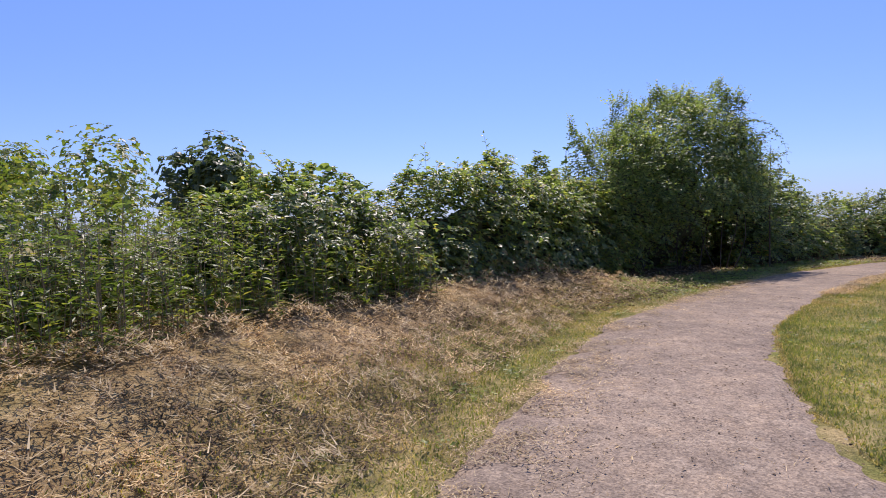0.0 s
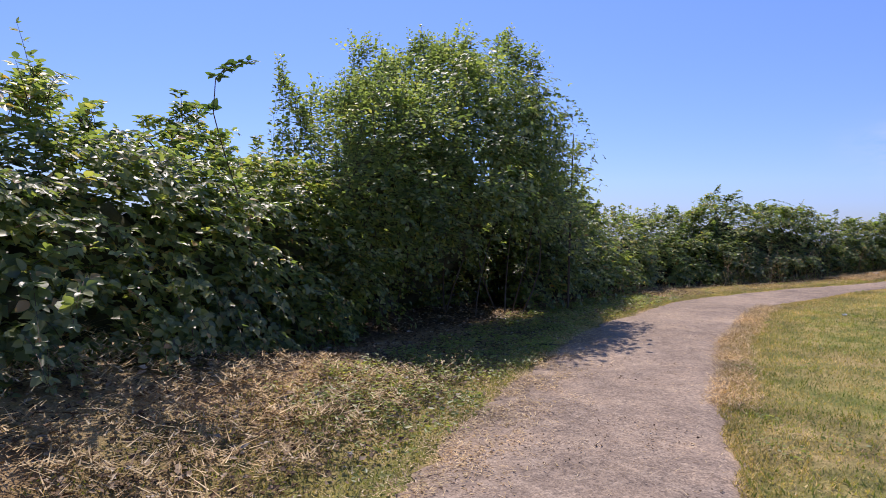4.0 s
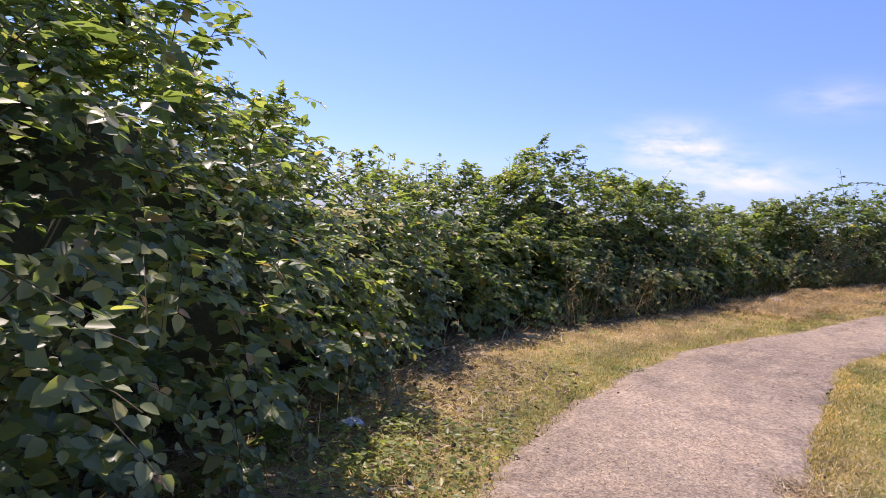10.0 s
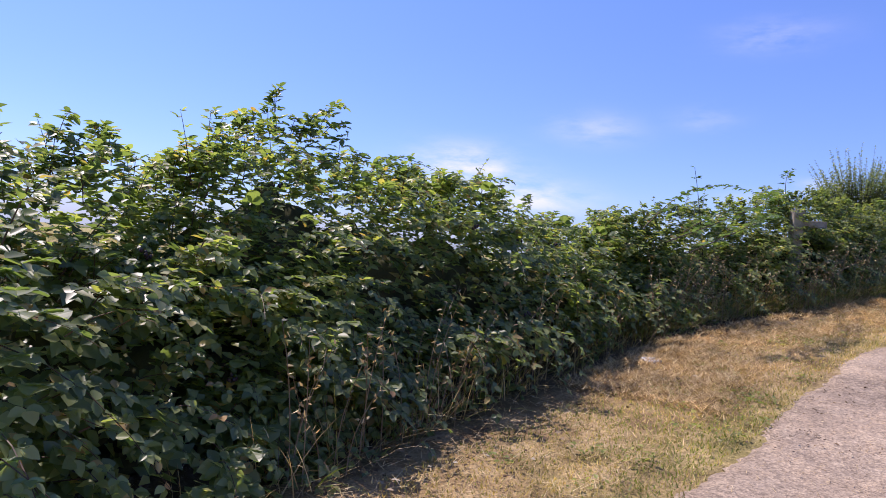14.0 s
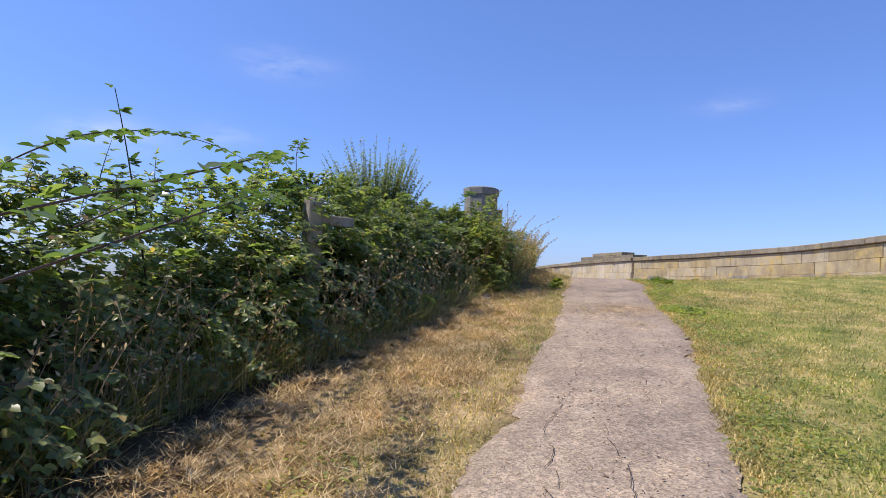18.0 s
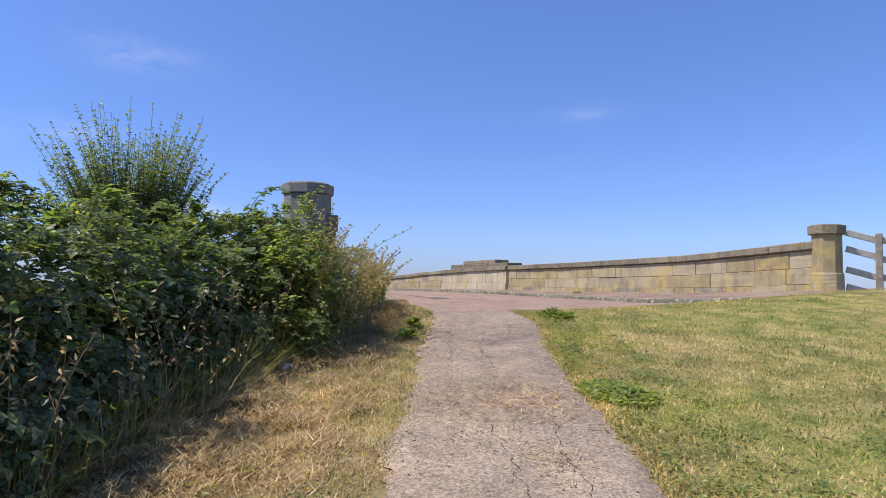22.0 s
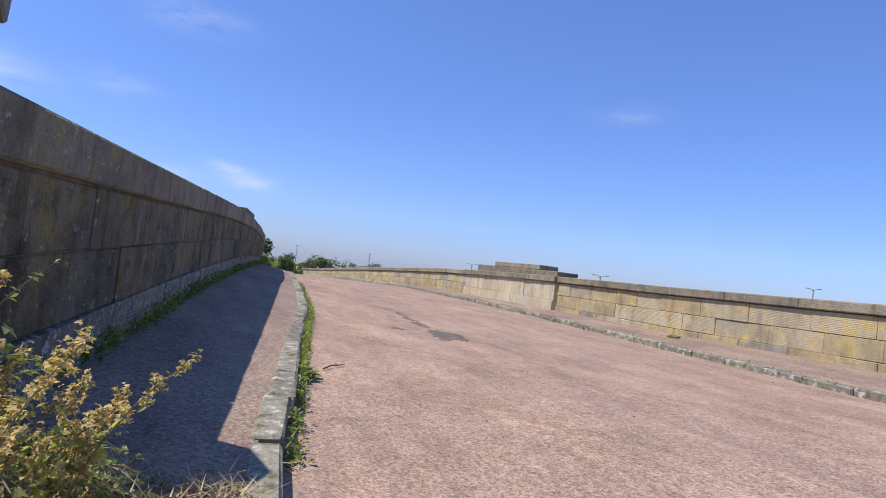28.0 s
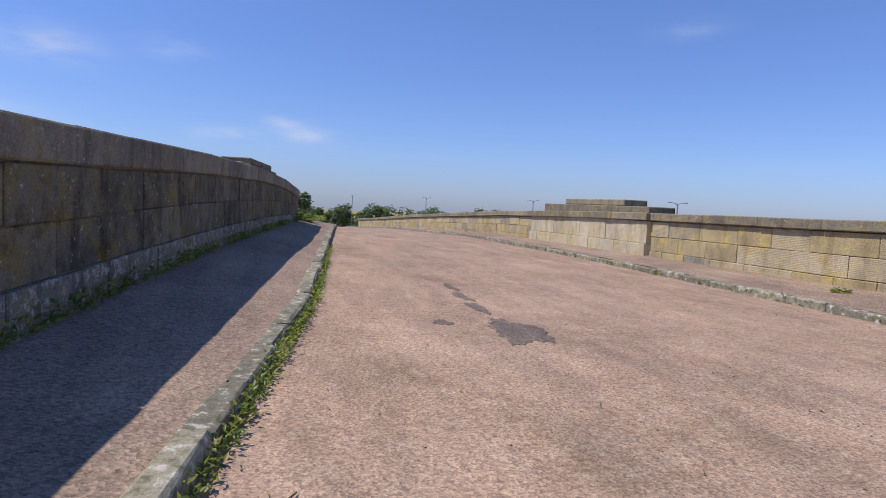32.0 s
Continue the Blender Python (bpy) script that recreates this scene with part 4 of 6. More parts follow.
        extra.append(shoots(q[None], d[None], o[None], np.array([L]), per, size, three, 0.2 if k < sprigs else 0.5)[0])
    if extra:
        co = np.concatenate([co] + extra)
    leaves_mesh("leaves", co, leaf, top, simple=size < 0.06)
    # the broadest leaves of the near side, and fruit
    if size > 0.064:
        for k in range(broad):
            s, vv = rnd.uniform(0.25 if broad > 60 else 0.05, 0.95) ** (1.6 if broad > 60 else 1.0), rnd.uniform(0.05, 0.55)
            q, o = hedge_surface(np.array([s]), np.array([vv]), pts, back, -0.06, bumpy, over, square, reach)
            ob = new("leaf", BIG_LEAVES[k % 3])
            ob.parent = top
            way = Vector(o[0]) * 0.6 + Vector((rnd.gauss(0, 0.5), rnd.gauss(0, 0.5), -0.25))
            ob.matrix_basis = Matrix.Translation(q[0]) @ way.to_track_quat("X", "Z").to_matrix().to_4x4() @ Matrix.Scale(rnd.uniform(0.8, 1.3), 4)
        heads = []
        for k in range(26):
            s, vv = rnd.uniform(0.05, 0.95), rnd.uniform(0.2, 0.65)
            q, o = hedge_surface(np.array([s]), np.array([vv]), pts, back, -0.04, bumpy, over, square, reach)
            if k % 5:
                q = heads[-1] + np.array([[rnd.gauss(0, 0.025), rnd.gauss(0, 0.025), rnd.gauss(0, 0.02)]])
            else:
                heads.append(q)
            ob = new("berry", BERRIES[k % 2])
            ob.parent = top
            ob.matrix_basis = Matrix.Translation(q[0]) @ Euler((0, 0, rnd.uniform(0, 6))).to_matrix().to_4x4()
    return top


def big_leaf(seed):
    """One broad bramble leaf of three leaflets with saw-toothed edges and a stalk."""
    rnd = random.Random(seed)
    bm = bmesh.new()
    for ang, L in ((0, 0.115), (1.25, 0.095), (-1.25, 0.095)):
        mid, rim_l, rim_r = [], [], []
        n = 7
        for k in range(n + 1):
            t = k / n
            w = 0.5 * L * (math.sin(math.pi * min(1, t * 0.93 + 0.07)) ** 0.7) * (1 + (0.07 if k % 2 else -0.07))
            z = -0.25 * L * t * t
            mid.append((t * L, 0, z - 0.004))
            rim_l.append((t * L + 0.006, w, z + 0.16 * w + rnd.uniform(-0.003, 0.003)))
            rim_r.append((t * L + 0.006, -w, z + 0.16 * w + rnd.uniform(-0.003, 0.003)))
        turn = Matrix.Rotation(ang, 3, "Z")
        V = [[bm.verts.new(turn @ Vector(p) + Vector((0.03, 0, 0))) for p in row] for row in (mid, rim_l, rim_r)]
        for k in range(n):
            bm.faces.new((V[0][k], V[0][k + 1], V[1][k + 1], V[1][k]))
            bm.faces.new((V[0][k + 1], V[0][k], V[2][k], V[2][k + 1]))
    tube(bm, [(-0.05, 0, 0.0), (0.03, 0, 0)], [0.0018, 0.0014], 4)
    me = bpy.data.meshes.new("leaf")
    bm.to_mesh(me)
    bm.free()
    me.materials.append(BRAMBLE)
    return me


def berry_mesh(seed):
    """A ripe berry: a small knobbly lump."""
    rnd = random.Random(seed)
    bm = bmesh.new()
    bmesh.ops.create_icosphere(bm, subdivisions=2, radius=0.013)
    for v in bm.verts:
        v.co *= 1 + 0.18 * math.sin(900 * v.co.x + seed) * math.sin(900 * v.co.y) + rnd.uniform(-0.04, 0.04)
        v.co.z *= 1.25
    me = bpy.data.meshes.new("berry")
    bm.to_mesh(me)
    bm.free()
    me.materials.append(BERRY)
    return me


BIG_LEAVES, BERRIES = [big_leaf(k) for k in range(3)], [berry_mesh(k) for k in range(2)]


def spray(name, label, pts, size, leaf, r=0.007, n=16, seed=1, cane_mat=None):
    """A long arching shoot with leaves along it."""
    top = new(name)
    tagged(top, label, "shoot")
    line = np.array(pts, float)
    for _ in range(3):                     # an easy bend instead of corners
        line = np.concatenate([line[:1], np.stack([line[:-1] * 0.75 + line[1:] * 0.25, line[:-1] * 0.25 + line[1:] * 0.75], 1).reshape(-1, 3), line[-1:]])
    line = resample(line, 0.07)
    r = r * 0.8
    bm = bmesh.new()
    tube(bm, [tuple(p) for p in line], [r * (1 - 0.75 * k / len(line)) for k in range(len(line))], 5)
    part("cane", bm, cane_mat or CANE, top)
    k = np.linspace(len(line) * 0.08, len(line) - 1, n).astype(int)
    tan = unit(np.gradient(line, axis=0))[k]
    side = unit(np.cross(tan, np.array([0.0, 0.05, 1.0]))) * np.where(np.arange(n) % 2, 1, -1)[:, None]
    d = unit(side + tan * 0.4 + RNG.normal(0, 0.25, (n, 3)))
    up = unit(np.tile([0.0, 0.1, 1.0], (n, 1)) + RNG.normal(0, 0.25, (n, 3)))
    L = size * RNG.uniform(0.75, 1.2, n) * np.linspace(1.1, 0.65, n)
    p = line[k] + d * (L * 0.5)[:, None]
    co = [leaf_corners(p, d, up, L, L * 0.78)]
    for sgn in (-1, 1):
        co.append(leaf_corners(p - d * (L * 0.1)[:, None], unit(d * 0.3 + sgn * np.cross(d, up)), up, L * 0.85, L * 0.66))
    leaves_mesh("leaves", np.concatenate(co), leaf, top)
    return top


SEGS = [
    ("bramble_hedge", "tangled green bramble hedge on the mown bank", [(-2.9, 1.1, 0.95, 3.0), (-1.5, 3.0, 1.15, 3.2), (-0.5, 4.6, 1.3, 3.2), (0.4, 5.7, 1.65, 3.2), (1.3, 6.6, 2.1, 3.2), (2.3, 7.7, 2.3, 3.0), (3.4, 9.2, 2.5, 3.0), (4.2, 10.5, 2.4, 3.0)], 17000, 0.1, BRAMBLE, 26),
    ("bramble_hedge", "dense bramble hedge leaning over the shaded verge", [(7.6, 11.6, 1.8, 2.8), (8.7, 11.95, 3.15, 3.6), (10.1, 12.8, 3.0, 4.6), (11.9, 14.2, 2.3, 5.0), (13.2, 14.75, 1.85, 5.0), (14.8, 14.9, 1.65, 4.6), (17.0, 15.0, 1.8, 4.4)], 13500, 0.1, BRAMBLE, 34),
    ("bramble_hedge", "rounded bramble hedge with a hollow crown", [(15.6, 15.0, 1.7, 4.4), (18.0, 14.85, 2.2, 4.4), (19.5, 14.6, 2.0, 4.2), (20.9, 14.5, 1.4, 3.2), (22.9, 13.8, 1.35, 2.8)], 11500, 0.095, BRAMBLE, 26),
    ("bramble_hedge", "bramble hedge with dry stalks around a fence post", [(21.9, 14.4, 1.35, 2.6), (24.0, 13.4, 1.5, 2.6), (25.1, 12.55, 1.72, 2.6), (27.1, 11.35, 1.75, 2.6)], 10500, 0.08, BRAMBLE, 22),
    ("bramble_hedge", "leafy bramble hedge rising towards the bridge", [(25.9, 11.95, 1.72, 2.6), (28.4, 10.45, 1.76, 2.6), (30.0, 9.6, 1.65, 2.2), (31.2, 9.05, 1.4, 1.8), (32.2, 8.75, 1.2, 1.3), (33.0, 8.55, 1.0, 0.9)], 20000, 0.0645, SHRUB, 24),
]
for n, (nm, lb, st, cn, sz, lm, cs) in enumerate(SEGS):
    hedge(nm, lb, st, cn, sz, lm, seed=20 + n, canes=cs, sprigs=(34, 30, 18, 11, 12)[n], tall=(1.7, 1.25, 1.2, 1.0, 1.0)[n], square=(1.0, 1.5, 1.4, 1.2, 0.9)[n], low=(0.0, 0.15, 0.15, 0.0, 0.0)[n], bumpy=(0.36, 0.24, 0.3, 0.2, 0.2)[n], over=(0.1, 0.2, 0.2, 0.12, 0.1)[n], broad=(60, 240, 60, 60, 60)[n], fill=(0.5, 0.38, 0.38, 0.4, 0.4)[n])

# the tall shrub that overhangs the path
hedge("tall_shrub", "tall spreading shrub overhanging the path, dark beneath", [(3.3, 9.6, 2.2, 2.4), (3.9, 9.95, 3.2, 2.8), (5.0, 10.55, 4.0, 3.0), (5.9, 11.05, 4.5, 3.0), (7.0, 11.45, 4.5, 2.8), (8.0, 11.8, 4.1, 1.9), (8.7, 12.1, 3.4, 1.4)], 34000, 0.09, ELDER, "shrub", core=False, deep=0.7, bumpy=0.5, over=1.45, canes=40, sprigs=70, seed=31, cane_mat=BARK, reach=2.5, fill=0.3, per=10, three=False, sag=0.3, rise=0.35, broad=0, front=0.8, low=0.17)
crown = bpy.data.objects["tall_shrub"]
o = unit(RNG.normal(0, 1, (3600, 3)) * np.array([1, 1, 0.9]))
o = o[(o[:, 2] > -0.9) & ((o[:, 1] < 0.55) | (o[:, 2] > 0))]
p = np.array([6.2, 11.3, 2.8]) + o * np.array([1.9, 1.8, 1.9]) * (0.3 + 0.7 * RNG.random((len(o), 1)) ** 0.6 + 0.12 * lumps(o, 4.0)[:, None])
o2 = unit(RNG.normal(0, 1, (1200, 3)))
p2 = np.array([4.7, 11.3, 1.9]) + o2 * np.array([1.6, 1.4, 1.45]) * (0.4 + 0.6 * RNG.random((1200, 1)) ** 0.6 + 0.12 * lumps(o2, 4.0)[:, None])
p, o = np.concatenate([p, p2[p2[:, 2] > 0.3]]), np.concatenate([o, o2[p2[:, 2] > 0.3]])
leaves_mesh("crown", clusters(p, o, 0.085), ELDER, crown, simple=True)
# the bare stems under the crown
rnd = random.Random(77)
for k in range(11):
    bx, by = rnd.uniform(4.4, 8.0), 10.9 + rnd.uniform(0.0, 1.0) + 0.25 * k / 16
    tx, ty, tz = bx + rnd.gauss(0.1, 0.5), by - rnd.uniform(0.1, 1.1), rnd.uniform(2.2, 3.9)
    sx, sy = rnd.gauss(0, 0.12), rnd.gauss(0, 0.12)
    bm = bmesh.new()
    tube(bm, [(bx + (tx - bx) * t ** 1.5 + sx * math.sin(5 * t), by + (ty - by) * t ** 1.5 + sy * math.sin(4 * t), -0.05 + tz * t) for t in np.linspace(0, 1, 8)], [0.016 - 0.0016 * q for q in range(8)], 6)
    part("stem", bm, BARK, crown)
bm = bmesh.new()
tube(bm, [(8.45, 11.55, 0.0), (8.42, 11.5, 1.2), (8.4, 11.45, 2.4), (8.45, 11.5, 3.3)], [0.024, 0.02, 0.015, 0.007], 6)
part("stem", bm, BARK, crown)
# Added dark blob: fakes no stems, only darkens the crown's inside and stops sun.
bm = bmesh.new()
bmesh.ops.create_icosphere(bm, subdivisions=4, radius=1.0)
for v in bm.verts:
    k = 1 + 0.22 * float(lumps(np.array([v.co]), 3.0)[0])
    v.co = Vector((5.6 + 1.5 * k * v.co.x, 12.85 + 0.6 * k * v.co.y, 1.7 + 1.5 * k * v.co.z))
part("shade_core", bm, CORE, crown, "", True)
hedge("undergrowth", "shaded bramble undergrowth behind the tall shrub", [(2.5, 11.7, 1.8, 3.0), (5.0, 12.5, 2.0, 3.0), (8.0, 13.6, 2.0, 3.0), (10.5, 15.4, 1.6, 3.0)], 9000, 0.1, BRAMBLE, "shrub", seed=32, canes=6, sprigs=6)

pil = new("parapet_pilaster")
tagged(pil, "shallow pilaster of pale stone blocks on the sunny wall", "pilaster")
rnd = random.Random(61)


def pilaster_stone(nm, xa, xb, za, zb, y0, y1, material, bev):
    """A block between two lines that run with the wall."""
    bm = bmesh.new()
    vs = [bm.verts.new((x, y, f(x))) for x in (xa, xb) for y in (y0, y1) for f in (za, zb)]
    for f in ((0, 1, 3, 2), (4, 6, 7, 5), (0, 4, 5, 1), (2, 3, 7, 6), (1, 5, 7, 3), (0, 2, 6, 4)):
        bm.faces.new([vs[k] for k in f])
    bmesh.ops.recalc_face_normals(bm, faces=bm.faces)
    bmesh.ops.bevel(bm, geom=list(bm.edges), offset=bev, segments=1, affect="EDGES")
    part(nm, bm, material, pil)


for lo, hi, y0 in ((-0.1, 0.3, -3.24), (0.3, 0.885, -3.29)):
    x = 48.65
    while x < 56.2:
        xe = min(x + rnd.uniform(0.5, 1.15), 56.3)
        pilaster_stone("stone_block", x + 0.004, xe - 0.004, lambda q: float(rbase_z(q)) + lo + 0.003, lambda q: float(rbase_z(q)) + hi - 0.003, -3.6, y0 + rnd.uniform(-0.01, 0.01), PALE_STONE, rnd.uniform(0.006, 0.014))
        x = xe
x = 48.6
while x < 56.3:
    xe = min(x + rnd.uniform(1.2, 1.8), 56.4)
    pilaster_stone("coping_stone", x + 0.003, xe - 0.003, lambda q: float(rtop_z(q)) - 0.19, lambda q: float(rtop_z(q)) + 0.006, -3.75, -3.2 + rnd.uniform(-0.008, 0.008), COPING, 0.016)
    x = xe
hedge("weed_thicket", "yellow-green scrub behind the tall weeds", [(-9.5, -8.0, 0.9, 3.5), (-6.6, -4.0, 0.9, 3.5), (-5.2, -1.6, 0.95, 3.5), (-4.2, 0.6, 1.0, 3.5), (-3.2, 2.6, 1.05, 3.0), (-1.8, 5.0, 1.2, 3.0)], 12000, 0.07, HERB, "weeds", seed=40, canes=14, sprigs=30, cane_mat=DRY_CANE)

spray("bramble_shoot", "upright dark bramble shoot above the hedge", [(24.0, 13.75, 1.5), (23.75, 13.8, 2.1), (23.55, 13.85, 2.6), (23.4, 13.9, 2.95)], 0.1, YOUNG, 0.012, 26, 1, BARK)
spray("bramble_shoot", "long arching bramble shoot against the sky", [(22.0, 14.3, 1.9), (22.7, 14.0, 2.45), (23.5, 13.6, 2.7), (24.3, 13.2, 2.72), (25.0, 12.9, 2.6)], 0.1, YOUNG, 0.008, 34, 2)
spray("bramble_shoot", "leafy bramble shoot drooping over the hedge", [(22.8, 13.9, 1.9), (23.6, 13.5, 2.3), (24.5, 13.0, 2.4), (25.3, 12.6, 2.55), (25.7, 12.4, 2.75)], 0.1, YOUNG, 0.008, 36, 3)
spray("bramble_shoot", "arching bramble shoot over the rounded hedge", [(18.4, 16.6, 1.9), (19.0, 16.8, 2.45), (19.8, 16.9, 2.6), (20.6, 16.5, 2.3), (21.0, 16.2, 1.9)], 0.085, YOUNG, 0.008, 30, 4)
spray("bramble_shoot", "drooping bramble shoot hanging from the tall shrub", [(7.6, 12.0, 3.2), (8.1, 11.6, 3.6), (8.45, 11.45, 3.7), (8.75, 11.5, 3.5), (8.95, 11.6, 3.2), (9.0, 11.7, 2.9)], 0.085, YOUNG, 0.007, 30, 5)
spray("bramble_shoot", "bramble shoot reaching out of the tall shrub", [(7.3, 11.4, 3.8), (7.9, 11.3, 4.0), (8.4, 11.4, 3.85), (8.7, 11.5, 3.6)], 0.085, YOUNG, 0.007, 26, 6)
spray("bramble_shoot", "tall bramble shoot rising from the hedge on the bank", [(2.2, 7.6, 1.7), (2.0, 7.5, 2.3), (1.9, 7.45, 2.7), (2.0, 7.4, 2.95), (2.3, 7.3, 3.0)], 0.09, YOUNG, 0.009, 40, 7)
spray("bramble_shoot", "leafy shoot hanging low over the verge", [(13.6, 15.0, 1.0), (13.9, 14.7, 0.8), (14.2, 14.5, 0.45), (14.3, 14.4, 0.2)], 0.08, YOUNG, 0.006, 14, 8)
spray("bramble_shoot", "pale leafy shoot at the hedge foot", [(20.0, 14.3, 0.3), (19.95, 14.1, 0.6), (20.0, 14.0, 0.9)], 0.085, YOUNG, 0.007, 16, 9)

spray("bramble_shoot", "long leafy bramble shoot reaching above the hedge", [(20.6, 13.7, 1.7), (22.1, 12.9, 2.24), (23.4, 12.8, 2.55), (24.9, 12.8, 2.8), (25.9, 12.7, 2.7)], 0.095, YOUNG, 0.008, 44, 10)
spray("bramble_shoot", "leafy bramble shoot lying over the hedge top", [(21.0, 13.5, 1.6), (22.1, 12.9, 2.03), (23.0, 12.8, 2.22), (24.5, 12.7, 2.3)], 0.095, YOUNG, 0.008, 40, 11)
spray("bramble_shoot", "upright leafy bramble shoot beside the post", [(26.2, 12.5, 1.9), (26.2, 12.7, 2.6), (26.3, 12.75, 3.1), (26.7, 12.7, 3.35)], 0.11, YOUNG, 0.009, 26, 12)
spray("bramble_shoot", "short leafy shoot above the hedge near the pillar", [(30.2, 9.9, 2.9), (30.7, 9.7, 3.3), (31.3, 9.4, 3.5), (31.9, 9.2, 3.5)], 0.08, YOUNG, 0.007, 26, 13)


# ---- upright weeds and thin shrubs ----
def stalk_plants(name, label, spots, leaf, cat, height, lean, leaf_len, leaf_wid, per, stem_mat, seed, parts=40, bias=1.0):
    """Upright stems with narrow leaves all the way up; the first few stems are parts, the rest one mesh."""
    rnd = random.Random(seed)
    top = new(name)
    tagged(top, label, cat)
    joint = bmesh.new()
    P, D, N, L, W = [], [], [], [], []
    for n, (x, y) in enumerate(spots):
        h = height * rnd.uniform(0.65, 1.15)
        z = land1(x, y) - 0.02
        dx, dy = rnd.gauss(0, lean) * h, rnd.gauss(0, lean) * h
        line = [(x + dx * t * t, y + dy * t * t, z + h * t) for t in np.linspace(0, 1, 5)]
        rr = [0.005 - 0.0035 * k / 4 for k in range(5)]
        if n < parts:
            bm = bmesh.new()
            tube(bm, line, rr, 4)
            part("stem", bm, stem_mat, top)
        else:
            tube(joint, line, rr, 3)
        for k in range(per):
            t = rnd.uniform(0.05, 1.0) ** bias
            a = rnd.uniform(0, 6.283)
            P.append((x + dx * t * t, y + dy * t * t, z + h * t))
            D.append((math.cos(a), math.sin(a), rnd.uniform(0.0, 0.7)))
            N.append((rnd.gauss(0, 0.3), rnd.gauss(0, 0.3), 1))
            g = (1.15 - 0.6 * t) * rnd.uniform(0.6, 1.2)
            L.append(leaf_len * g)
            W.append(leaf_wid * g)
    if len(spots) > parts:
        tagged(part("stem_mass", joint, stem_mat, top), kind="stuff")
    co = leaf_corners(np.array(P), np.array(D), np.array(N), np.array(L), np.array(W) * 1.15)
    leaves_mesh("leaves", co, leaf, top, simple=True)
    return top


def scatter_line(stations, count, depth, seed):
    """Random spots in a strip behind a line."""
    rnd = np.random.default_rng(seed)
    pts, back = frame_line([(*q, 0, 0) for q in stations])
    k = rnd.integers(0, len(pts), count)
    d = rnd.random(count) ** 1.2 * depth
    return [(pts[i, 0] + back[i, 0] * e + rnd.normal(0, 0.06), pts[i, 1] + back[i, 1] * e + rnd.normal(0, 0.06)) for i, e in zip(k, d)]


stalk_plants("herb_bank", "tall yellow-green weeds at the edge of the mown bank", scatter_line([(-8.0, -8.5), (-5.4, -4.6), (-3.9, -2.2), (-3.1, -0.7), (-2.5, 0.5), (-1.6, 1.9), (-0.9, 3.0)], 1800, 3.4, 5), HERB, "weeds", 1.1, 0.1, 0.13, 0.035, 26, DRY_CANE, 51, 60)
sap = new("sapling_shrub")
tagged(sap, "dense upright shrub with small dull green leaves", "shrub")
k = 520
a, r = RNG.random(k) * 6.283, np.sqrt(RNG.random(k)) * 0.6
p = np.stack([32.95 + np.cos(a) * r, 11.2 + np.sin(a) * r, 1.7 + RNG.random(k) * 1.5], 1)
way = np.stack([np.cos(a) * r * 0.75, np.sin(a) * r * 0.75, np.ones(k)], 1) + RNG.normal(0, 0.14, (k, 3))
co, lines = shoots(p, way, unit(way), RNG.uniform(1.0, 1.95, k) * (1.1 - 0.35 * r / 0.6), 30, 0.062, True, 0.03, 0.3)
leaves_mesh("leaves", co, SHRUB, sap, simple=True)
cane_mass("twig_mass", lines, 0.006, BARK, sap)
for n in range(9):
    bm = bmesh.new()
    q = p[n]
    tube(bm, [(q[0], q[1], 1.0), tuple(q + unit(way[n]) * 0.4), tuple(q + unit(way[n]) * 0.8)], [0.018, 0.012, 0.005], 5)
    part("stem", bm, BARK, sap)
hedge("faded_shrub", "fading yellow-brown flowering shrub at the foot of the pillar", [(29.9, 8.85, 1.2, 1.5), (31.0, 8.35, 1.3, 1.6), (31.9, 7.95, 1.0, 1.5), (32.6, 7.65, 0.65, 1.2), (33.2, 7.45, 0.35, 0.9)], 6000, 0.036, GREEN_WEED, "shrub", deep=0.35, bumpy=0.25, over=0.15, canes=30, sprigs=24, seed=53, core=False, cane_mat=DRY_CANE)

hedge("bramble_clump", "leafy green brambles mixed into the fading shrub", [(29.4, 9.2, 1.2, 1.3), (30.4, 8.75, 1.6, 1.4), (31.3, 8.45, 1.35, 1.4), (32.2, 8.2, 1.0, 1.1), (32.8, 7.95, 0.6, 0.9)], 4200, 0.062, BRAMBLE, "brambles", deep=0.3, bumpy=0.3, over=0.1, canes=12, sprigs=20, seed=58, core=False)


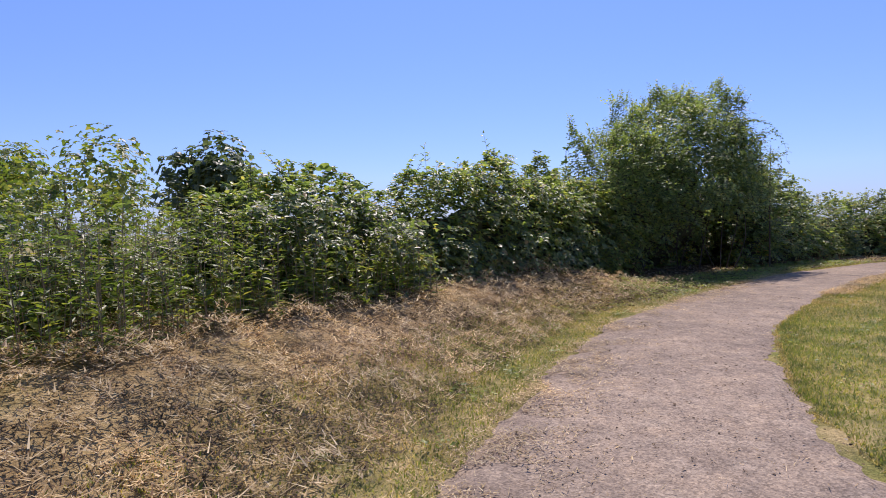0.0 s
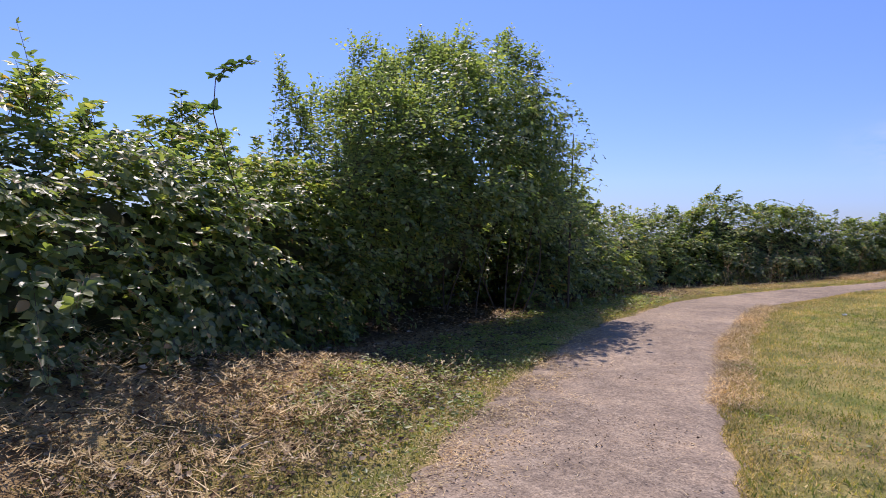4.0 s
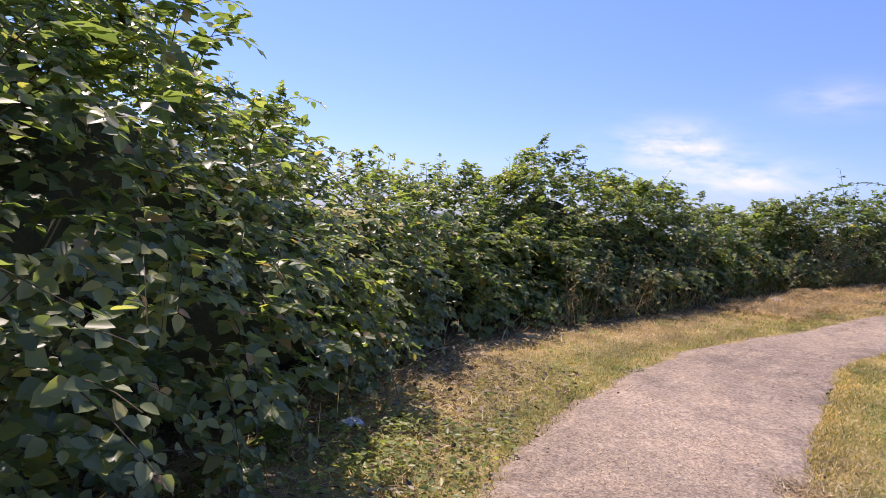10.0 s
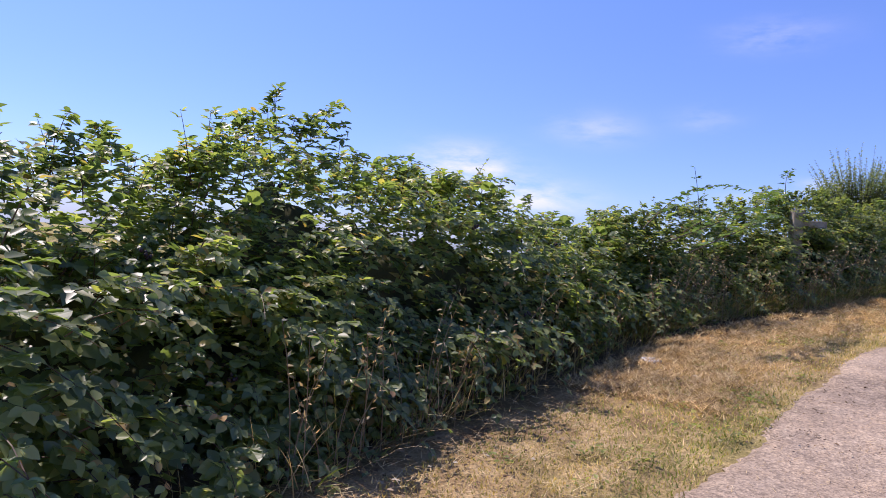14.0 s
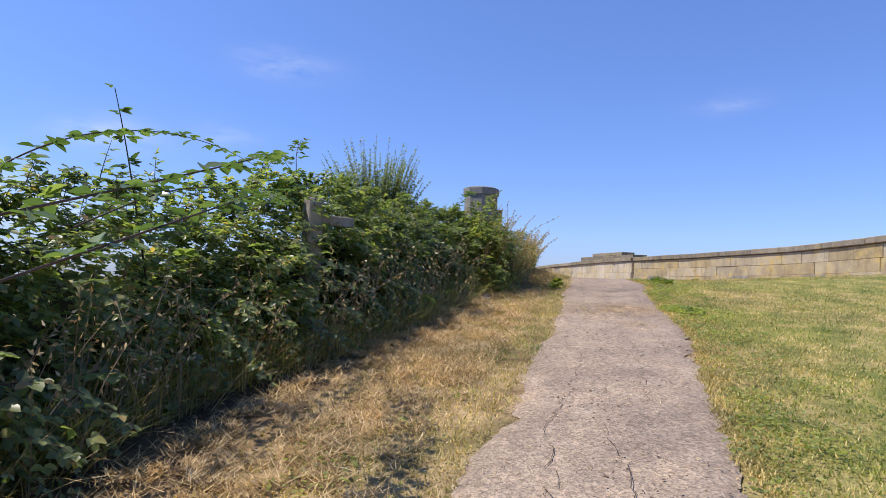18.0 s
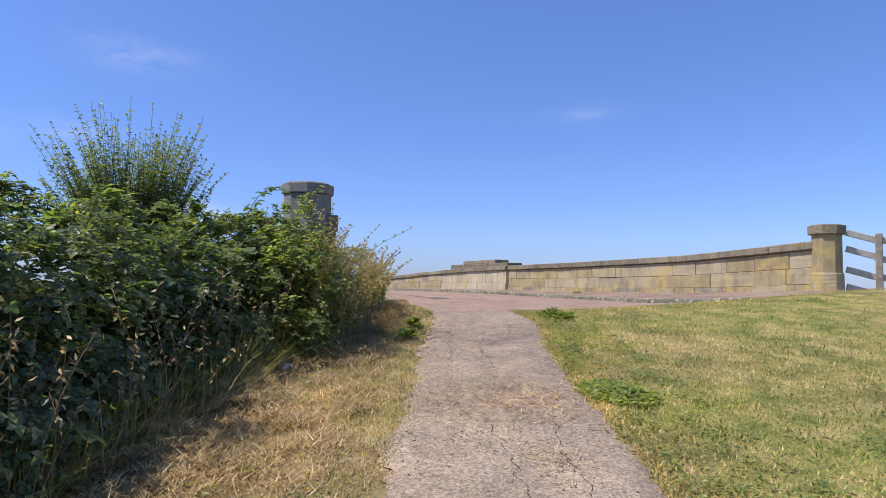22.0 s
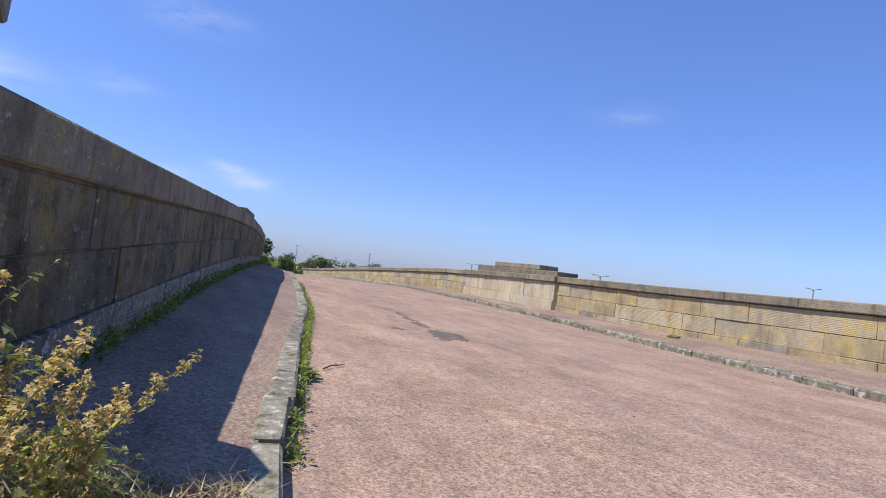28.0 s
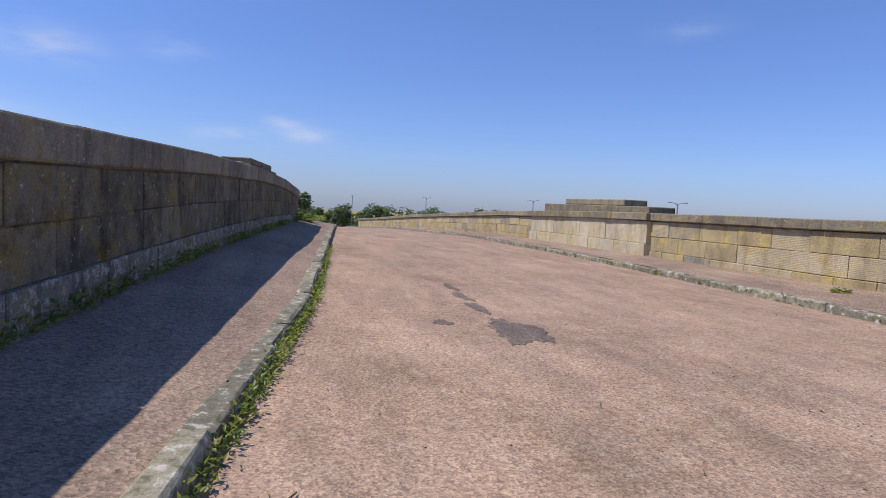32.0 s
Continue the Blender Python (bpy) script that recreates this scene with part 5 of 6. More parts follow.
def flower_stems(name, label, stations, count, seed):
    """Long arching stems with withered flower heads up their length."""
    rnd = random.Random(seed)
    pts, back = frame_line(stations)
    top = new(name)
    tagged(top, label, "stalks")
    P, O, P2 = [], [], []
    for n in range(count):
        k = rnd.randrange(len(pts))
        d = rnd.uniform(0.0, 1.1)
        x, y = pts[k, 0] + back[k, 0] * d, pts[k, 1] + back[k, 1] * d
        h = pts[k, 2] * rnd.uniform(0.8, 1.2) + rnd.uniform(0.0, 0.2)
        lx, ly = rnd.gauss(0.06, 0.15), rnd.gauss(-0.14, 0.15)
        z = land1(x, y)
        line = [(x + lx * h * t * t * 1.4, y + ly * h * t * t * 1.4, z + h * (t - 0.12 * t * t * t)) for t in np.linspace(0, 1, 8)]
        bm = bmesh.new()
        tube(bm, line, [0.005 - 0.0004 * q for q in range(8)], 4)
        part("stem", bm, DRY_CANE, top)
        # short side sprays with tight heads, small leaves lower down
        for t in np.linspace(0.3, 1.0, 15):
            c = np.array([np.interp(t, np.linspace(0, 1, 8), [q[j] for q in line]) for j in range(3)])
            a = rnd.uniform(0, 6.283)
            w = np.array([math.cos(a), math.sin(a), 0.7]) * 0.1 * (1.15 - t) * rnd.uniform(0.3, 1.3)
            for u in np.linspace(0.25, 1.0, 4):
                for _ in range(3):
                    P.append(c + w * u + np.array([rnd.gauss(0, 0.009) for _ in range(3)]))
                    O.append((rnd.gauss(0, 1), rnd.gauss(0, 1), 0.4))
        for t in np.linspace(0.1, 0.75, 12):
            P2.append([np.interp(t, np.linspace(0, 1, 8), [q[j] for q in line]) + rnd.gauss(0, 0.012) for j in range(3)])
    leaves_mesh("blossom", clusters(np.array(P), unit(np.array(O)), 0.015), FLOWER, top, simple=True)
    P2 = np.array(P2)
    leaves_mesh("leaves", clusters(P2, unit(RNG.normal(0, 1, P2.shape)), 0.034), GREEN_WEED, top, simple=True)
    return top


flower_stems("flower_stems", "arching yellow-brown stems with withered flower heads", [(29.9, 8.6, 1.0, 1.5), (30.7, 8.3, 1.1, 1.6), (31.4, 7.95, 0.98, 1.6), (32.2, 7.6, 0.66, 1.4), (32.7, 7.4, 0.45, 1.0)], 140, 57)
flower_stems("flower_stems", "tall withered flower spikes against the pillar", [(30.0, 8.95, 1.6, 1.0), (30.7, 8.7, 1.6, 1.0), (31.5, 8.4, 1.15, 1.0)], 44, 59)


def dock_clump(name, label, x, y, r, n, seed, leaf=None, size=0.11, parent_z=None):
    """A low rosette of broad leaves."""
    rnd = np.random.default_rng(seed)
    top = new(name)
    tagged(top, label, "weeds")
    a, d = rnd.random(n) * 6.283, np.sqrt(rnd.random(n)) * r
    p = np.stack([x + np.cos(a) * d, y + np.sin(a) * d * 0.7, np.zeros(n)], 1)
    p[:, 2] = (land(p[:, 0], p[:, 1]) if parent_z is None else parent_z) + rnd.random(n) * size * 1.2 * (1.1 - d / r)
    b = rnd.random(n) * 6.283
    dd = np.stack([np.cos(b), np.sin(b), rnd.uniform(0.1, 0.7, n)], 1)
    L = size * rnd.uniform(0.5, 1.2, n)
    leaves_mesh("leaves", leaf_corners(p, dd, np.tile([0, 0, 1.0], (n, 1)) + rnd.normal(0, 0.3, (n, 3)), L, L * 0.62), leaf or BRAMBLE, top)
    return top


dock_clump("weed_clump", "low clump of broad green weeds beside the path", 27.35, 6.95, 0.42, 800, 3, GREEN_WEED, 0.06)
dock_clump("weed_clump", "small green weeds in the parched verge", 30.6, 7.8, 0.13, 60, 4, HERB)
dock_clump("weed_clump", "small green weeds in the parched verge", 31.2, 7.45, 0.13, 60, 5, HERB)
dock_clump("weed_clump", "green weeds along the lawn's edge", 31.4, 5.0, 0.35, 160, 6, HERB)


def line_weeds(name, label, xs, yf, zf, n, seed, size, spread):
    rnd = np.random.default_rng(seed)
    top = new(name)
    tagged(top, label, "weeds")
    x = rnd.uniform(xs[0], xs[1], n)
    keep = lumps(np.stack([x, 0 * x, 0 * x], 1), 3.0) + rnd.normal(0, 0.35, n) > -0.25
    x = x[keep]
    n = len(x)
    y = np.array([float(yf(q)) for q in x]) + rnd.normal(0, spread, n)
    z = np.array([float(zf(q)) for q in x]) + rnd.random(n) ** 2 * size * 2.2
    b = rnd.random(n) * 6.283
    L = size * rnd.uniform(0.5, 1.3, n)
    co = leaf_corners(np.stack([x, y, z], 1), np.stack([np.cos(b), np.sin(b), rnd.uniform(0.2, 1.3, n)], 1), np.tile([0, 0, 1.0], (n, 1)) + rnd.normal(0, 0.4, (n, 3)), L, L * 0.42)
    leaves_mesh("leaves", co, HERB, top, simple=True)
    return top


line_weeds("kerb_weeds", "green weeds growing in the gutter along the kerb", (33.8, 50), lambda x: lk_y(x) - 0.13, lambda x: road_z(x), 5200, 11, 0.05, 0.035)
line_weeds("wall_weeds", "low weeds at the foot of the shaded wall", (34.6, 62), lambda x: lw_y(x) - 0.06, lambda x: lbase_z(x), 5200, 12, 0.065, 0.04)
line_weeds("kerb_weeds", "sparse weeds along the sunny kerb", (37, 58), lambda x: rk_y(x) + 0.1, lambda x: rkerb_z(x) - 0.1, 500, 13, 0.06, 0.04)
line_weeds("wall_weeds", "green weeds sprouting behind the far end of the wall", (58, 80), lambda x: lw_y(x) - 0.15, lambda x: lbase_z(x) + 0.02, 3000, 14, 0.12, 0.14)
dock_clump("weed_clump", "broad-leaved green weed growing against the kerb", 36.25, 6.3, 0.17, 80, 10, GREEN_WEED, 0.1, 1.77)
dock_clump("weed_clump", "lone weed in the sunny footway", 42.4, -2.9, 0.16, 60, 9, HERB, 0.08, 1.945)


# ---- grass ----
def blades(name, label, spots, h0, h1, wid, material, seed, flat=0.0, cat="grass", heap=0.02):
    """Blades of grass or straws as thin triangles."""
    rnd = np.random.default_rng(seed)
    n = len(spots)
    z = land(spots[:, 0], spots[:, 1]) - 0.012
    p = np.stack([spots[:, 0], spots[:, 1], z], 1)
    a = rnd.random(n) * 6.283
    h = rnd.uniform(h0, h1, n)
    up = np.stack([np.cos(a) * flat, np.sin(a) * flat, np.ones(n) * (1 - flat * 0.85) + rnd.normal(0, 0.08, n)], 1) + rnd.normal(0, 0.25 * (1 - flat), (n, 3)) * np.array([1, 1, 0.2])
    up = unit(up)
    b = a + 1.5708 + rnd.normal(0, 0.5, n)
    s = np.stack([np.cos(b), np.sin(b), np.zeros(n)], 1) * (wid * rnd.uniform(0.6, 1.3, n))[:, None]
    if flat > 0.5:
        p[:, 2] += 0.012 + np.abs(rnd.normal(0, 0.02, n)) + heap * np.maximum(lumps(p, 4.5), 0) + 0.5 * heap * np.maximum(lumps(p, 11.0), 0)
    co = np.stack([p - s, p + s, p + up * h[:, None]], 1)
    ob = quads_ob(name, co.reshape(-1, 3), material, per=3)
    return tagged(ob, label, cat, kind="stuff")


def strip(line, count, near, far, side, seed, power=1.6):
    """Random spots beside an edge of the path: side 1 on its left, -1 on its right."""
    rnd = np.random.default_rng(seed)
    e = along(line, 600)
    t = unit(np.gradient(e, axis=0))
    nrm = np.stack([-t[:, 1], t[:, 0]], 1) * side
    k = rnd.integers(0, len(e), count)
    d = near + (far - near) * rnd.random(count) ** power
    q = e[k] + nrm[k] * d[:, None] + rnd.normal(0, 0.05, (count, 2))
    return q, d


def split(q, bias, seed):
    """Parts green from parched by the same patches as the turf."""
    v = lumps(np.c_[q, np.zeros(len(q))], 0.9) * 0.6 + lumps(np.c_[q, np.zeros(len(q))], 3.1) * 0.4
    return v + np.random.default_rng(seed).normal(0, 0.5, len(q)) > bias + np.interp(q[:, 0], [2, 6, 12, 20], [-0.4, -0.12, 0.05, 0.1])


def keep_out(q):
    """Off the tarmac and the bridge."""
    a = edge_dist(q, LEFT) > -0.03 + 0.05 * lumps(np.c_[q, np.zeros(len(q))], 6.0)
    b = edge_dist(q, RIGHT) < 0.03 + 0.05 * lumps(np.c_[q, np.zeros(len(q))], 6.0)
    return (a | b) & (q[:, 0] < np.where(q[:, 1] > 6.5, 33.45, 32.72 + 0.1 * (5.3 - q[:, 1]) + 0.12 * lumps(np.c_[q, np.zeros(len(q))], 2.6)))


q, d = strip(RIGHT, 320000, 0.0, 9.0, -1, 61, 2.0)
q = q[keep_out(q)]
fringe = -edge_dist(q, RIGHT)
g = split(q, 0.0, 1) & (fringe > (0.05 + 0.3 * np.random.default_rng(8).random(len(q))) * np.interp(q[:, 1], [4, 7], [0.1, 1]))
blades("lawn_grass", "short green lawn grass beside the path", q[g], 0.018, 0.05, 0.0065, GRASS, 62, 0.42)
blades("parched_lawn_grass", "sun-bleached yellow lawn grass", q[~g], 0.018, 0.045, 0.0065, YELLOW_GRASS, 63, 0.46)
q, d = strip(LEFT, 120000, 0.0, 1.5, 1, 64, 1.2)
q = q[keep_out(q)]
g = split(q, np.interp(q[:, 0], [8, 12, 18, 22], [0.1, 0.0, 0.3, 0.5]), 2)
blades("verge_grass", "green grass of the verge between path and hedge", q[g], 0.018, 0.05, 0.0055, GRASS, 65, 0.42)
blades("parched_verge_grass", "dry yellow grass of the verge", q[~g], 0.018, 0.05, 0.0055, YELLOW_GRASS, 66, 0.46)
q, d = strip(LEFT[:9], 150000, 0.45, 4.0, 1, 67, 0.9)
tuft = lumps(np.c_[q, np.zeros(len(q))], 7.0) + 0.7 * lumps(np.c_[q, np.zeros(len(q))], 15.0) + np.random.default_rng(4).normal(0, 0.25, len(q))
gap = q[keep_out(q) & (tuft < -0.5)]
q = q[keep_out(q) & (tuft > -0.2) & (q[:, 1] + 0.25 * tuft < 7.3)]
# Gaps get low dark blades that deepen the shadow between clumps.
blades("gap_shade_thatch", "dark brown thatch blades standing for shade between the straw clumps", gap, 0.03, 0.09, 0.009, SHADE_THATCH, 79, 0.9, "straw", 0.0)
blades("cut_straw", "mown straw lying in clumps on the bank", q, 0.03, 0.1, 0.0065, STRAW, 68, 0.85, "straw", 0.17)
q, d = strip(LEFT[:9], 16000, 0.5, 4.0, 1, 76, 0.9)
blades("cut_straw", "long loose straws lying on the mown bank", q[keep_out(q) & (q[:, 1] < 7.0)], 0.1, 0.24, 0.0055, STRAW, 75, 0.94, "straw", 0.17)
q, d = strip(LEFT[14:], 90000, 0.35, 1.9, 1, 77, 0.8)
tuft = lumps(np.c_[q, np.zeros(len(q))], 6.0) + np.random.default_rng(5).normal(0, 0.3, len(q))
q = q[keep_out(q) & (tuft > -0.35)]
blades("cut_straw", "bleached straw grass of the verge", q, 0.04, 0.13, 0.0042, STRAW, 78, 0.75, "straw", 0.05)
q, d = strip(LEFT[8:], 18000, 0.35, 2.1, 1, 69, 1.2)
q = q[keep_out(q)]
blades("cut_straw", "mown straw lying along the hedge foot", q, 0.06, 0.2, 0.003, STRAW, 70, 0.93, "straw")
rs = np.random.default_rng(71)
q = np.stack([27.6 + rs.normal(0, 0.45, 2400), 8.0 + rs.normal(0, 0.45, 2400)], 1)
blades("cut_straw", "loose straw scattered over the tarmac", q, 0.05, 0.16, 0.003, STRAW, 72, 0.96, "straw")
q = np.stack([26.2 + rs.normal(0, 0.2, 160), 8.3 + rs.normal(0, 0.12, 160)], 1)
blades("cut_straw", "small heap of straw on the path", q, 0.05, 0.16, 0.003, STRAW, 73, 0.96, "straw")
e = along(LEFT[:9], 400)
q = e[rs.integers(0, 400, 28000)] + np.abs(rs.normal(0, 0.3, (28000, 1))) * np.array([[0.85, -0.5]]) + rs.normal(0, 0.12, (28000, 2))
blades("cut_straw", "trodden straw and dry grass along the path's crumbling edge", q[lumps(np.c_[q, np.zeros(len(q))], 4.0) > -0.3], 0.02, 0.07, 0.005, STRAW, 80, 0.95, "straw")
e = along(LEFT, 400)
q = np.concatenate([e[rs.integers(0, 400, 16000)] + rs.normal(0, 0.7, (16000, 2)), along(RIGHT, 400)[rs.integers(0, 400, 5000)] + rs.normal(0, 0.4, (5000, 2))])
blades("cut_straw", "stray straws blown on to the path", q[q[:, 0] < 32.4], 0.03, 0.09, 0.0025, STRAW, 74, 0.97, "straw")


# ---- distance ----
def far_tree(name, label, x, y, z, h, w, seed, n=900, leaf=None, trunk=True, size=0.35):
    """A tree far off: tapered trunk, limbs and an uneven crown of leaf clumps with gaps."""
    rnd = np.random.default_rng(seed)
    r = random.Random(seed)
    top = new(name)
    tagged(top, label, "tree")
    bm = bmesh.new()
    tube(bm, [(0, 0, -0.5), (0.05 * w, 0, h * 0.3), (0, 0.04 * w, h * 0.75)], [h * 0.025, h * 0.018, h * 0.006], 6)
    part("trunk", bm, BARK, top)
    for k in range(5):
        a = r.uniform(0, 6.283)
        bm = bmesh.new()
        tube(bm, [(0, 0, h * r.uniform(0.2, 0.4)), (math.cos(a) * w * 0.25, math.sin(a) * w * 0.25, h * r.uniform(0.5, 0.8))], [h * 0.012, h * 0.004], 5)
        part("limb", bm, BARK, top)
    blobs = [(r.uniform(-0.32, 0.32) * w, r.uniform(-0.32, 0.32) * w, h * r.uniform(0.35, 0.82), r.uniform(0.14, 0.26) * w) for _ in range(9)]
    P, O = [], []
    for bx, by, bz, br in blobs:
        o = unit(rnd.normal(0, 1, (n // 9, 3)))
        P.append(np.array([bx, by, bz]) + o * (br * (0.55 + 0.5 * rnd.random((n // 9, 1)))))
        O.append(o)
    P, O = np.concatenate(P), np.concatenate(O)
    leaves_mesh("crown", clusters(P, O, size, True), leaf or FAR_LEAF, top, simple=True)
    top.location = (x, y, z)
    return top


far_tree("far_tree", "dark rounded tree far behind the hedge", -12.0, 27.5, 0, 6.2, 6.5, 201, 1600)
for k in range(5):
    far_tree("far_shrub", "olive-brown scrub behind the weeds", -8.7 - 2.6 * k, 8.0 + 0.7 * k + (k % 2), 0.3, 3.0 + 0.35 * (k % 3), 4.2, 210 + k, 1500, HERB, size=0.12)
rt = random.Random(5)
for k in range(60):
    a = radians(rt.uniform(-30, 5))
    d = rt.uniform(95, 150)
    far_tree("far_tree", "leafy tree beyond the bridge", 34 + d * math.cos(a), 6 + d * math.sin(a), -5.0, rt.uniform(5.8, 8.0), rt.uniform(4, 8), 230 + k, 520, size=0.42)
far_tree("far_tree", "pointed young tree beyond the bridge", 135, -9.3, -5.0, 8.4, 3.6, 270, 900, size=0.3)
for k in range(5):
    far_tree("far_shrub", "leafy bushes at the end of the shaded wall", 63.6 + 4.5 * k, 5.5 - 0.1 * k + (k % 2), 0.45 - 0.25 * k, 3.1 - 0.2 * k, 2.8, 280 + k, 1500, size=0.13)
for k in range(4):
    far_tree("far_tree", "green tree beyond the sunny wall", 66 + 9 * k, -40 - 12 * k, -5.0, 7.6, 6, 290 + k, 700, size=0.45)
far_tree("far_tree", "green tree behind the pale fence", 52, -26, -3.0, 5.5, 6, 299, 900, size=0.35)


def street_lamp(x, y, z_top, turn):
    top = new("street_lamp")
    tagged(top, "tall grey twin-armed street lamp beyond the bridge", "street lamp", "lamps beyond the bridge")
    bm = bmesh.new()
    tube(bm, [(0, 0, -9), (0, 0, -4), (0, 0, 0)], [0.09, 0.07, 0.05], 8)
    part("post", bm, STEEL, top)
    for s in (-1, 1):
        bm = bmesh.new()
        tube(bm, [(0, 0, -0.2), (s * 0.2, 0, 0.0), (s * 0.42, 0, 0.05)], [0.035, 0.03, 0.028], 6)
        arm = part("arm", bm, STEEL, top)
        bm = bmesh.new()
        box(bm, (s * 0.6 - 0.2, -0.09, 0.02), (s * 0.6 + 0.2, 0.09, 0.1), 0.03)
        part("lamp_head", bm, STEEL, arm)
    top.matrix_basis = pose(x, y, z_top, 0, 0, turn)
    return top


for px_, d_, zt in ((-6.5, 120, 3.7), (-13.1, 110, 3.8), (-22.7, 82, 3.9), (-34.9, 58, 4.0), (-51.9, 70, 5.4), (-2.5, 140, 3.6)):
    street_lamp(34.3 + d_ * math.cos(radians(px_)), 5.9 + d_ * math.sin(radians(px_)), zt, 60)

# ---- fence, posts, litter ----
fence = new("rail_fence")
tagged(fence, "pale weathered post-and-rail fence running down from the pillar", "fence")
FENCE = [(33.15, -4.4), (32.8, -4.95), (31.7, -6.3), (30.5, -7.7), (29.3, -9.1)]


def fence_z(k):
    return 2.05 - 0.18 * min(k, 1) - 0.42 * max(k - 1, 0)


for k, (fx, fy) in enumerate(FENCE):
    if k:
        bm = bmesh.new()
        box(bm, (-0.07, -0.06, -0.5), (0.07, 0.06, 1.75), 0.012)
        o = part("post", bm, TIMBER, fence, "grey timber post")
        o.matrix_basis = pose(fx, fy, fence_z(k), 0, 0, 40)
for k in range(len(FENCE) - 1):
    (ax, ay), (bx, by) = FENCE[k], FENCE[k + 1]
    for n, hgt in enumerate((0.25, 0.7, 1.17, 1.6)):
        v = Vector((bx - ax, by - ay, fence_z(k + 1) - fence_z(k)))
        bm = bmesh.new()
        box(bm, (-0.04, -0.025, -0.075), (v.length + 0.04, 0.025, 0.075), 0.008)
        o = part("rail", bm, PALE_TIMBER, fence)
        o.matrix_basis = Matrix.Translation((ax, ay, fence_z(k) + hgt + 0.015 * (-1) ** (k + n))) @ v.to_track_quat("X", "Z").to_matrix().to_4x4() @ Matrix.Translation((0, 0.085, 0))


def timber_post(x, y, ztop, label):
    top = new("timber_post")
    tagged(top, label, "post")
    bm = bmesh.new()
    box(bm, (-0.09, -0.09, land1(x, y) - ztop), (0.09, 0.09, 0), 0.015)
    part("shaft", bm, TIMBER, top)
    bm = bmesh.new()
    box(bm, (-0.02, -0.55, -0.3), (0.03, -0.09, -0.18), 0.01)
    part("rail_stub", bm, TIMBER, top)
    top.matrix_basis = pose(x, y, ztop, 0, 0, 30)
    return top


timber_post(25.95, 12.5, 2.53, "old grey timber post half hidden in brambles")


def litter(name, label, x, y, r, material, seed, z=None, flat=0.6):
    """A crumpled scrap: a dented, pinched lump."""
    rnd = random.Random(seed)
    bm = bmesh.new()
    bmesh.ops.create_icosphere(bm, subdivisions=2, radius=r)
    for v in bm.verts:
        v.co *= rnd.uniform(0.6, 1.15)
        v.co.z *= flat
    me = bpy.data.meshes.new(name)
    bm.to_mesh(me)
    bm.free()
    me.materials.append(material)
    ob = new(name, me)
    ob.location = (x, y, (land1(x, y) if z is None else z) + r * flat * 0.6)
    return tagged(ob, label, "litter")


litter("litter_ball", "crumpled pale foil ball under the hedge", 11.5, 13.75, 0.075, PLASTIC, 1)
litter("litter_wrapper", "torn pale wrapper lying in the verge", 10.85, 12.95, 0.09, PLASTIC, 2, None, 0.25)
litter("litter_bottle", "flattened clear plastic packaging at the hedge foot", 20.35, 13.7, 0.13, PLASTIC, 3, None, 0.3)
litter("litter_scrap", "small white scrap on the lawn", 12.75, 9.15, 0.05, PLASTIC, 4, None, 0.4)
litter("litter_wrapper", "shiny blue wrapper at the hedge foot", 29.4, 9.5, 0.07, BLUE_LITTER, 5)
litter("litter_scrap", "pale scrap in the shaded leaf litter", 6.67, 10.68, 0.06, PLASTIC, 6, None, 0.3)


def stick(x, y, z, L, turn, label, r=0.012):
    top = new("stick")
    tagged(top, label, "stick")
    bm = bmesh.new()
    tube(bm, [(-L / 2, 0, 0), (-L * 0.1, 0.02, 0.012), (L * 0.2, -0.01, 0.008), (L / 2, 0.02, 0.0)], [r, r * 0.9, r * 0.8, r * 0.5], 6)
    branch = part("branch", bm, BARK, top)
    bm = bmesh.new()
    tube(bm, [(L * 0.1, 0, 0.01), (L * 0.25, 0.08, 0.02)], [r * 0.6, r * 0.3], 5)
    part("twig", bm, BARK, branch)
    top.matrix_basis = pose(x, y, z + r, 0, 0, turn)
    return top


stick(36.85, 5.9, float(road_surf(36.85, 5.9)), 0.44, -41, "dry stick lying on the road by the kerb", 0.008)
stick(6.05, 8.35, land1(6.05, 8.35) + 0.02, 0.5, -20, "dark stick in the shade at the path's edge")


# ---- road repairs and cracks ----
def blotch(name, label, x, y, rx, ry, material, seed, zf, lift=0.008):
    """A thin irregular patch of newer surfacing."""
    rnd = random.Random(seed)
    n = 60
    rim = []
    for k in range(n):
        a = 6.2832 * k / n
        f = 1 + 0.16 * math.sin(3 * a + seed) + 0.12 * math.sin(5 * a + 2 * seed) + rnd.uniform(-0.16, 0.16)
        rim.append((x + rx * f * math.cos(a), y + ry * f * math.sin(a)))
    vs = [(x, y, zf(x, y) + lift)] + [(p[0] + (x - p[0]) * 0.05, p[1] + (y - p[1]) * 0.05, zf(*p) + lift) for p in rim] + [(p[0], p[1], zf(*p) - 0.01) for p in rim]
    fs = [(0, 1 + k, 1 + (k + 1) % n) for k in range(n)] + [(1 + k, 1 + n + k, 1 + n + (k + 1) % n, 1 + (k + 1) % n) for k in range(n)]
    ob = mesh_ob(name, vs, fs, material)
    return tagged(ob, label, "road patch", kind="structure")


def rsz(x, y):
    return float(road_surf(x, y)) + 0.012 * float(lumps(np.array([[x, y, 0.0]]), 2.2)[0])


